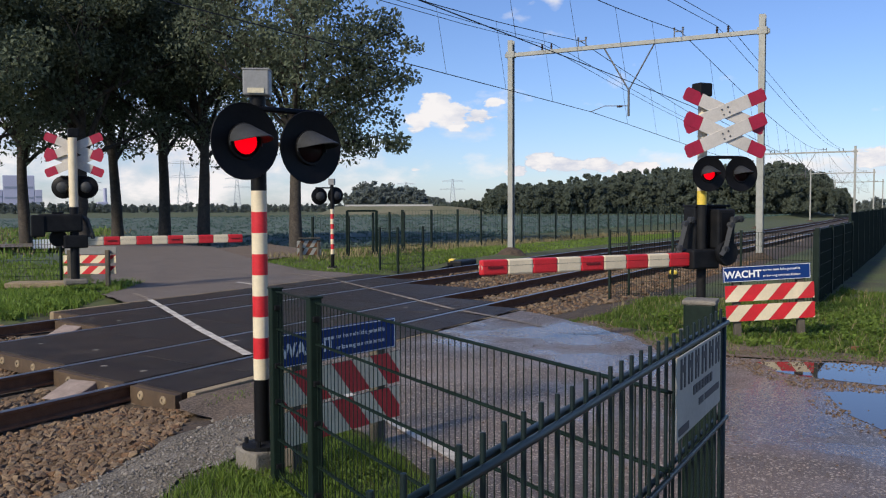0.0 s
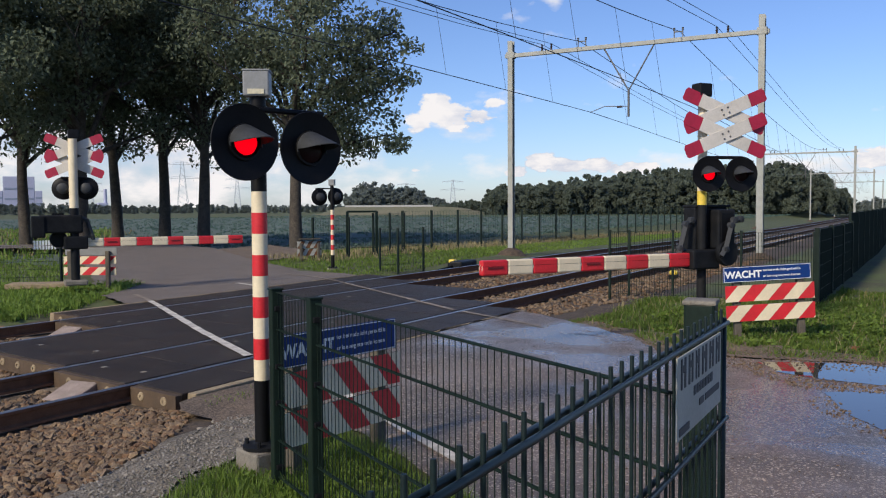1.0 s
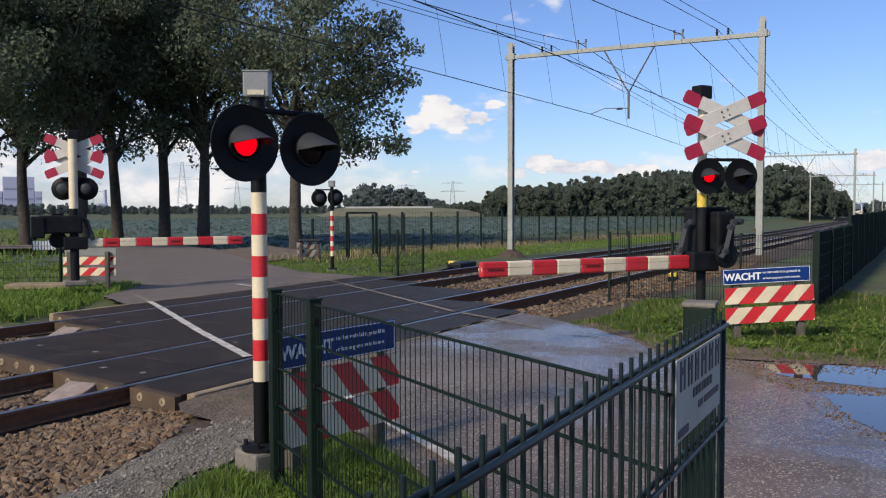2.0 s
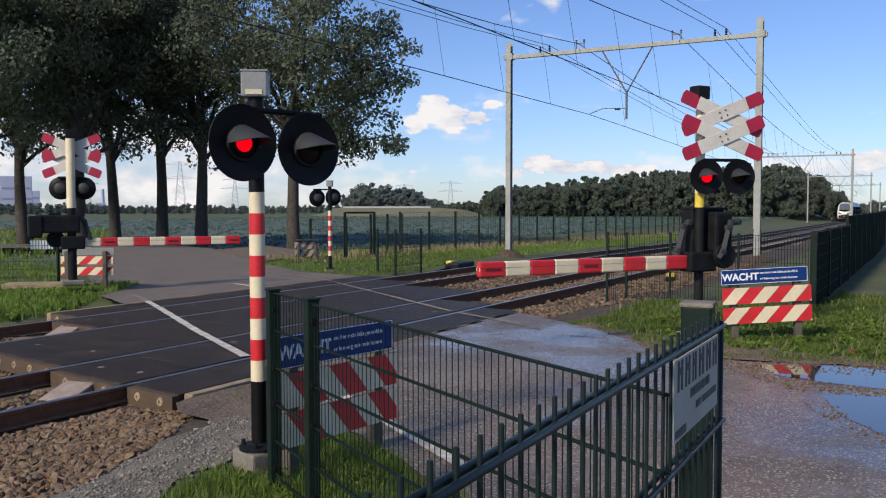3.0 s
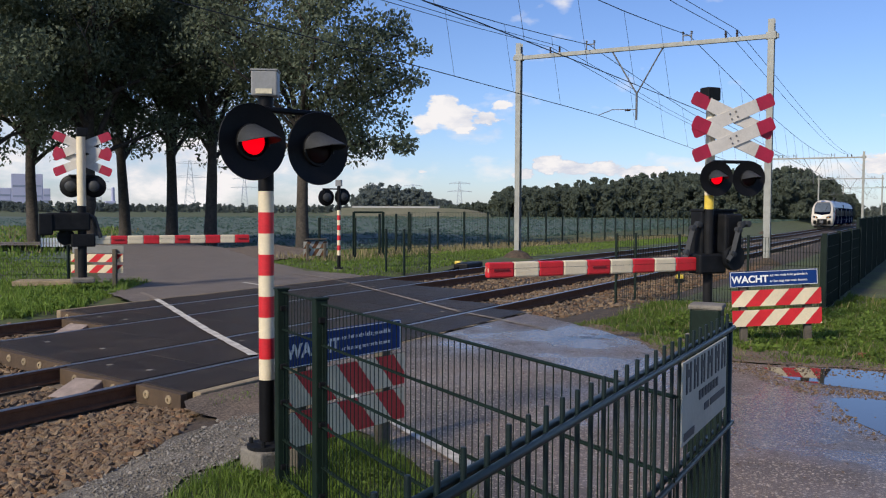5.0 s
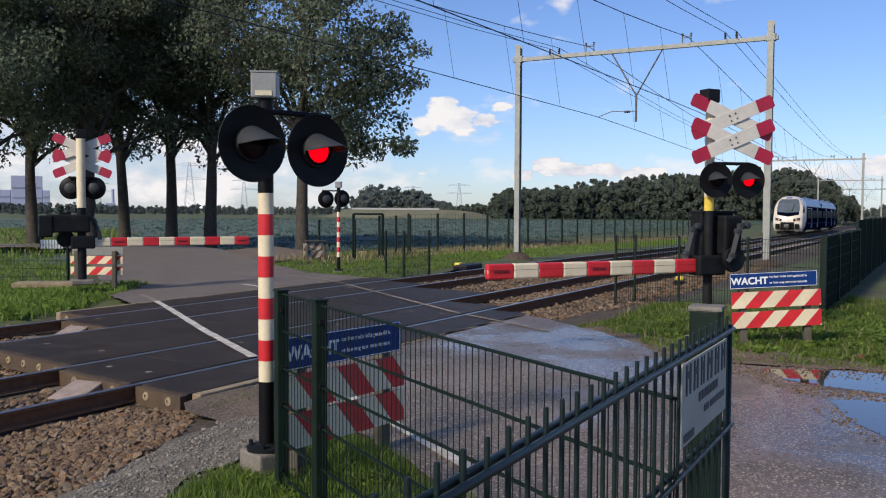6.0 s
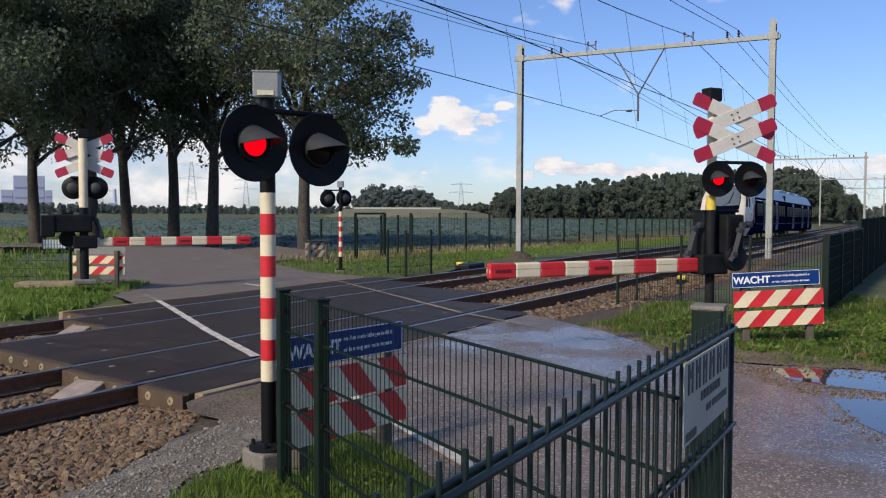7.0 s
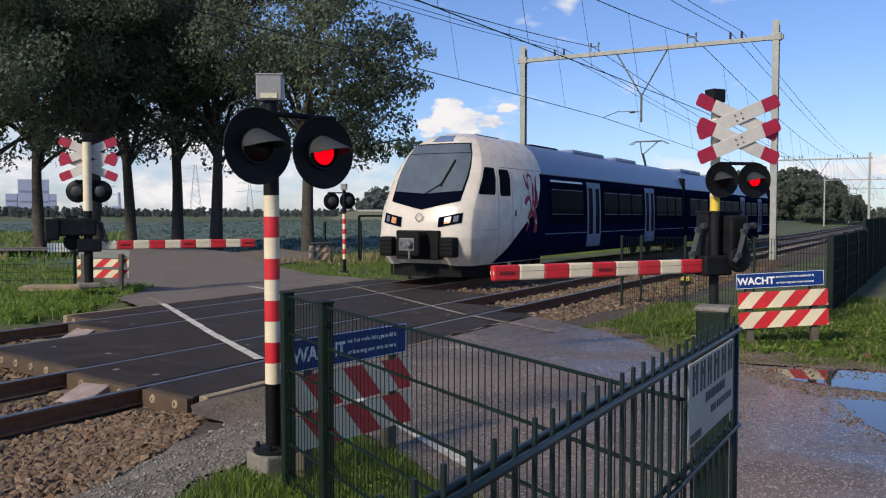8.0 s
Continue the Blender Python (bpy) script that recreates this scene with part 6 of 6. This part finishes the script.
# ---- grass, stones and crops ----
def inside(p, poly):
    x, y = p
    c = False
    for (x0, y0), (x1, y1) in zip(poly, poly[1:] + poly[:1]):
        if (y0 > y) != (y1 > y) and x < (x1 - x0) * (y - y0) / (y1 - y0) + x0:
            c = not c
    return c


def scatter(poly, per_m2, rng):
    xs, ys = [p[0] for p in poly], [p[1] for p in poly]
    area = (max(xs) - min(xs)) * (max(ys) - min(ys))
    out = []
    for _ in range(int(area * per_m2)):
        p = (rng.uniform(min(xs), max(xs)), rng.uniform(min(ys), max(ys)))
        if inside(p, poly):
            out.append(p)
    return out


def grass(poly, per_m2, h, w, label, mat, seed, tuft=0.6, zf=None):
    """Bent blades in tufts, in one mesh."""
    rng = random.Random(seed)
    vs, fs = [], []
    zf = zf or ground_z
    for x, y in scatter(poly, per_m2, rng):
        k = 0.5 + 0.5 * noise.noise(Vector((x * 1.7, y * 1.7, seed)))
        if rng.random() > 0.25 + k:
            continue
        hh = h * rng.uniform(0.4, 1.0) * (1 - tuft + 2 * tuft * k * k + 0.1)
        a = rng.uniform(0, 6.283)
        b = rng.uniform(0, 6.283)
        lean = hh * rng.uniform(0.15, 0.75)
        ww = w * rng.uniform(0.6, 1.3)
        cx, cy = math.cos(a) * ww, math.sin(a) * ww
        lx, ly = math.cos(b) * lean, math.sin(b) * lean
        z = zf(x, y) - 0.01
        i = len(vs)
        vs += [(x - cx, y - cy, z), (x + cx, y + cy, z), (x + cx * 0.7 + lx * 0.4, y + cy * 0.7 + ly * 0.4, z + hh * 0.65),
               (x - cx * 0.7 + lx * 0.4, y - cy * 0.7 + ly * 0.4, z + hh * 0.65), (x + lx, y + ly, z + hh)]
        fs += [(i, i + 1, i + 2, i + 3), (i + 3, i + 2, i + 4)]
    me = bpy.data.meshes.new("grass")
    me.from_pydata(vs, [], fs)
    me.materials.append(mat)
    tagged(new("grass", me), label, "grass", kind="stuff")


def stones(poly, per_m2, size, zf, label, mat, seed, name="ballast", own=None):
    """Broken stones, each a squashed and dented block, in one mesh."""
    rng = random.Random(seed)
    shapes = []
    for k in range(7):
        bm = bmesh.new()
        bmesh.ops.create_icosphere(bm, subdivisions=1, radius=1.0)
        for v in bm.verts:
            v.co *= 1 + 0.75 * noise.noise(v.co * 1.3 + Vector((k * 7.7, 0, 0)))
            v.co.z *= 0.7
        bmesh.ops.recalc_face_normals(bm, faces=bm.faces[:])
        bm.verts.index_update()
        shapes.append(([tuple(v.co) for v in bm.verts], [tuple(v.index for v in f.verts) for f in bm.faces]))
        bm.free()
    vs, fs = [], []
    loose, made = [], 0
    if own:
        for sv, sf in shapes:
            me = bpy.data.meshes.new("stone")
            me.from_pydata(sv, [], sf)
            me.materials.append(mat)
            loose.append(me)
    for x, y in scatter(poly, per_m2, rng):
        sv, sf = rng.choice(shapes)
        s = size * (0.45 + 1.1 * rng.random() ** 1.6)
        m = pose(x, y, zf(x, y) + s * 0.15, rng.uniform(-40, 40), rng.uniform(-40, 40), rng.uniform(0, 360)) @ Matrix.Diagonal((s * rng.uniform(0.8, 1.4), s, s, 1))
        if own and made < 300 and own[0] < x < own[1] and own[2] < y < own[3]:
            made += 1
            ob = new("stone", loose[made % len(loose)])
            ob.parent = BED
            ob.matrix_basis = m
            continue
        i = len(vs)
        vs += [tuple(m @ Vector(v)) for v in sv]
        fs += [tuple(i + a for a in f) for f in sf]
    me = bpy.data.meshes.new(name)
    me.from_pydata(vs, [], fs)
    me.materials.append(mat)
    tagged(new(name, me), label, "stones", kind="stuff")


def bed_z(x, y):
    return float(np.interp(y - bow(x), [4.6, 5.2, 5.9, 6.4, 7.2, 7.9, 8.8, 9.3, 10.3, 11.3, 11.8, 12.7, 13.3, 14.0, 14.8], [-0.18, -0.10, -0.11, -0.16, -0.20, -0.21, -0.21, -0.20, -0.24, -0.20, -0.21, -0.21, -0.20, -0.21, -0.24]))


GRIT = [(3.3, 5.2), (4.2, 5.35), (5.3, 5.75), (6.5, 5.9), (6.75, 5.6), (6.1, 4.95), (5.2, 4.75), (4.6, 4.75), (3.9, 4.4), (2.4, 4.2)]
soil = flat_patch("soil_patch", [(6.2, 6.55), (7.6, 6.57), (6.75, 5.0), (6.1, 5.0), (5.9, 5.7)], lambda x, y: max(ground_z(x, y), bed_z(x, y)) * (1 - step(5.7, 6.5, y)) - 0.035 * step(5.7, 6.5, y) + 0.012 + 0.012 * noise.noise(Vector((x * 3, y * 3, 1))), M["soil"], [5.1 + 0.1 * i for i in range(15)], 0.0, 0.15)
tagged(soil, "bare brown soil beside the crossing kerb", "soil", kind="structure")
grass([(6.3, 6.2), (6.5, 6.55), (7.3, 6.55), (7.0, 6.1)], 260, 0.07, 0.006, "small weeds by the kerb", M["grass"], 50, 0.5, lambda x, y: -0.05)
bare = flat_patch("soil_strip", [(14.3, 6.3), (12.65, 3.95), (10.95, 2.85), (11.55, 2.35), (11.9, 0.6), (12.3, -2.0), (12.7, -2.0), (12.35, 0.7), (12.0, 2.75), (11.75, 3.05), (13.4, 4.3), (15.0, 6.25)], lambda x, y: ground_z(x, y) + 0.034, M["soil"], [2.0 + 0.4 * i for i in range(11)], 0.0, 0.16)
tagged(bare, "bare brown soil along the edge of the lane", "soil", kind="structure")
g = flat_patch("grit_path", GRIT, lambda x, y: max(ground_z(x, y), bed_z(x, y)) + 0.004, M["grit"], [4.2 + 0.2 * i for i in range(9)], 0.012, 0.10)
tagged(g, "grey fine grit between ballast and grass", "grit path", kind="structure")
stones([(1.5, 5.0), (4.2, 5.3), (5.6, 5.9), (6.4, 6.5), (6.3, 7.4), (1.5, 7.4)], 820, 0.030, bed_z, "brown broken ballast stones beside the near rail", M["stone"], 31, "ballast", (3.4, 5.2, 5.1, 5.75))
stones([(1.5, 7.75), (6.3, 7.75), (6.5, 8.9), (1.5, 8.9)], 260, 0.032, lambda x, y: bed_z(x, y) + 0.0, "brown ballast stones between the near rails", M["stone"], 32)
stones([(2.5, 9.3), (6.8, 9.3), (7.6, 11.3), (8.8, 12.6), (9.8, 14.6), (4.0, 14.6)], 200, 0.036, bed_z, "brown ballast stones between the tracks", M["stone"], 33)
stones([(14.9, 6.3), (17.0, 9.2), (20.4, 13.0), (32, 13.2), (32, 5.6), (18.8, 5.6)], 75, 0.042, bed_z, "brown ballast stones under the tracks beyond the crossing", M["stone"], 34)
stones([(3.0, 4.3), (4.2, 5.4), (6.4, 5.9), (6.2, 5.0), (4.9, 4.7)], 900, 0.009, lambda x, y: max(ground_z(x, y), bed_z(x, y)) + 0.018, "loose grey grit", M["grit_stone"], 35, "grit")
stones([(5.3, 2.2), (7.6, 6.5), (14.2, 6.4), (12.4, 3.8), (10.8, 2.7), (11.4, 2.3), (11.6, 0.5), (6.0, 0.5)], 45, 0.006, lambda x, y: road_z(y) - 0.001, "small pebbles worn out of the lane", M["stone"], 36, "pebbles")
stones([(10.6, 2.5), (11.5, 2.5), (11.9, 0.5), (12.0, -2.5), (10.9, -2.5), (11.2, 0.6)], 260, 0.012, lambda x, y: road_z(y) - 0.001, "gravel along the puddles", M["stone"], 37, "gravel")

stones([(11.0, 2.2), (10.5, 1.9), (9.9, 1.3), (9.95, 0.7), (10.08, 0.2), (10.42, 0.3), (10.5, 0.9), (10.62, 1.4), (10.8, 1.75), (11.3, 2.1)], 420, 0.013, lambda x, y: road_z(y) - 0.001, "gravel bank between the puddles", M["stone"], 54, "gravel")
stones([(9.5, 1.2), (8.9, 1.0), (8.2, 0.6), (7.9, 0.2), (8.25, 0.2), (8.6, 0.52), (9.0, 0.74), (9.6, 0.92)], 260, 0.010, lambda x, y: road_z(y) - 0.001, "dark gravel at the puddle edge", M["stone"], 55, "gravel")
stones([(3.0, 4.4), (4.2, 5.4), (6.3, 6.0), (6.2, 5.1), (4.9, 4.75)], 60, 0.016, lambda x, y: max(ground_z(x, y), bed_z(x, y)) + 0.01, "scattered stones on the grit", M["grit_stone"], 38, "stones")
stones([(10.9, 2.9), (12.6, 4.0), (14.4, 6.3), (15.0, 6.3), (13.4, 4.3), (11.8, 3.1), (12.1, 2.7), (12.6, -2), (12.0, -2), (11.5, 2.4)], 160, 0.014, lambda x, y: ground_z(x, y) + 0.032, "gravel along the lane edge", M["stone"], 39, "gravel")


def weeds(poly, per_m2, seed, size, label):
    rng = random.Random(seed)
    c = [(x, y, ground_z(x, y) + 0.05) for x, y in scatter(poly, per_m2, rng)]
    r = [(0.10 * (k := rng.uniform(0.5, 1.5)), 0.10 * k, 0.06 * k) for _ in c]
    tagged(new("weeds", leaves_mesh("weeds", c, r, len(c) * 26, size, M["grass"], seed)), label, "weeds", kind="stuff")


weeds([(12.2, 2.9), (12.7, 0.4), (16.5, 0.2), (18.4, 2.0), (16, 4.5), (13.6, 4.0)], 14, 61, 0.035, "broad-leaved weeds in the verge")
weeds([(9.6, 15.0), (11.4, 15.0), (16.4, 18.5), (14.4, 19.5)], 16, 62, 0.055, "broad-leaved weeds on the far verge")
weeds([(4.2, 3.8), (5.0, 4.6), (6.2, 4.9), (5.2, 3.1)], 22, 63, 0.022, "clover and weeds round the signal")
grass([(3.3, 3.7), (4.1, 4.5), (4.95, 4.7), (5.9, 4.85), (6.5, 5.0), (5.25, 3.0), (4.4, 1.6), (3.6, 1.9)], 2600, 0.17, 0.0045, "fresh green grass round the fence and signal", M["grass"], 41)
grass([(2.2, 1.4), (4.1, 1.2), (5.2, 3.0), (4.2, 3.9), (2.6, 4.0)], 1200, 0.15, 0.005, "green grass by the gate", M["grass"], 42)
VERGE = [(11.65, 2.5), (11.95, 0.6), (12.4, -3.0), (20, -3.0), (22, 2.0), (18.6, 2.1), (18.6, 6.1), (14.5, 6.2), (12.8, 4.0), (11.1, 2.95)]
grass(VERGE, 1100, 0.12, 0.008, "green verge grass by the lane", M["grass"], 43)
grass(VERGE, 30, 0.26, 0.005, "dry grass stems in the verge", M["straw"], 44, 0.5)
grass([(9.2, 15.0), (11.4, 14.9), (16.6, 18.5), (15.0, 20.6), (10, 26), (4, 22)], 320, 0.24, 0.011, "green grass and weeds on the far verge", M["grass"], 45)
grass([(20.6, 14.6), (26, 15.2), (40, 17), (40, 24), (31.5, 29), (24.6, 21.2), (22.0, 17.0)], 150, 0.13, 0.016, "green grass beyond the tracks", M["grass"], 46)
grass([(34, 15.6), (80, 17.0), (80, 20), (34, 20.8)], 70, 0.12, 0.03, "green strip between track and fence", M["grass"], 47)
grass([(26, 19.5), (80, 20.5), (80, 22.5), (26, 23.5)], 45, 0.34, 0.016, "dry tall grass along the fence", M["straw"], 48, 0.5)
grass([(20, 36), (27, 34.5), (60, 70), (50, 100), (0, 60)], 9, 0.5, 0.05, "rough grass under the roadside trees", M["grass"], 49, 0.5)
grass([(22, 38), (29, 36), (58, 66), (50, 84), (16, 60)], 5, 0.5, 0.045, "dry grass under the roadside trees", M["straw"], 56, 0.5)
grass([(4, 22), (11, 21), (15.5, 20.5), (23, 30), (26, 36), (14, 46), (0, 34)], 70, 0.16, 0.02, "mown grass behind the low fence", M["grass"], 53)
_rng = np.random.default_rng(51)
_c = np.stack([28 + 170 * _rng.random(9000) ** 1.4, 28 + 110 * _rng.random(9000) ** 1.4, np.full(9000, -0.34)], axis=1)
_me = leaves_mesh("crop", _c, np.tile((0.35, 0.35, 0.10), (9000, 1)), 40000, 0.13, M["crop"], 52)
tagged(new("crop", _me), "blue-green leafy crop in the field", "crop", kind="stuff")


build_sleepers(BED)
build_panels()


# ---- what moves ----
SPEED = 38.0
# the outer lamps glow from each of these times on for a quarter of a second, the inner ones in between
FLASH = (0.08, 0.72, 1.38, 2.04, 2.72, 3.40, 3.99, 4.70, 5.36, 5.98, 6.67, 7.33, 7.97)


def motions():
    rows = []
    for i in range(33):
        t = 0.25 * i
        x = 19.7 + SPEED * (8.0 - t)
        turn = math.degrees(math.atan2(bow(x + 34) - bow(x + 2), 32))
        tip = math.degrees(math.atan2(drop(x + 2) - drop(x + 34), 32))
        rows.append((t, pose(x, 12.27 + bow(x), drop(x), 0, tip, turn)))
    walk(TRAIN, rows)
    # a glowing disc stands in the lens while its lamp is lit and draws back into the housing while it is not
    for disc, side, where in BLINK:
        def lit(t):
            outer = any(a <= t < a + 0.26 for a in FLASH)
            if where == "post" and 3.75 < t < 4.28:
                return False
            return outer == (side == 1)

        def place(t, on):
            if not on:
                return pose(0, -0.07, 0)
            return pose(0, 0.0005 if where == "post" and 2.97 < t < 4.68 else 0.008, 0)
        rows, was = [], None
        for i in range(241):
            t = i / 30
            on = lit(t)
            if was is None or on != was or i == 240:
                if was is not None and i:
                    rows.append(((i - 1) / 30, place(t, was)))
                rows.append((t, place(t, on)))
            was = on
        clean = []
        for r in rows:
            if not clean or frame(r[0]) > frame(clean[-1][0]):
                clean.append(r)
        walk(disc, clean)


motions()
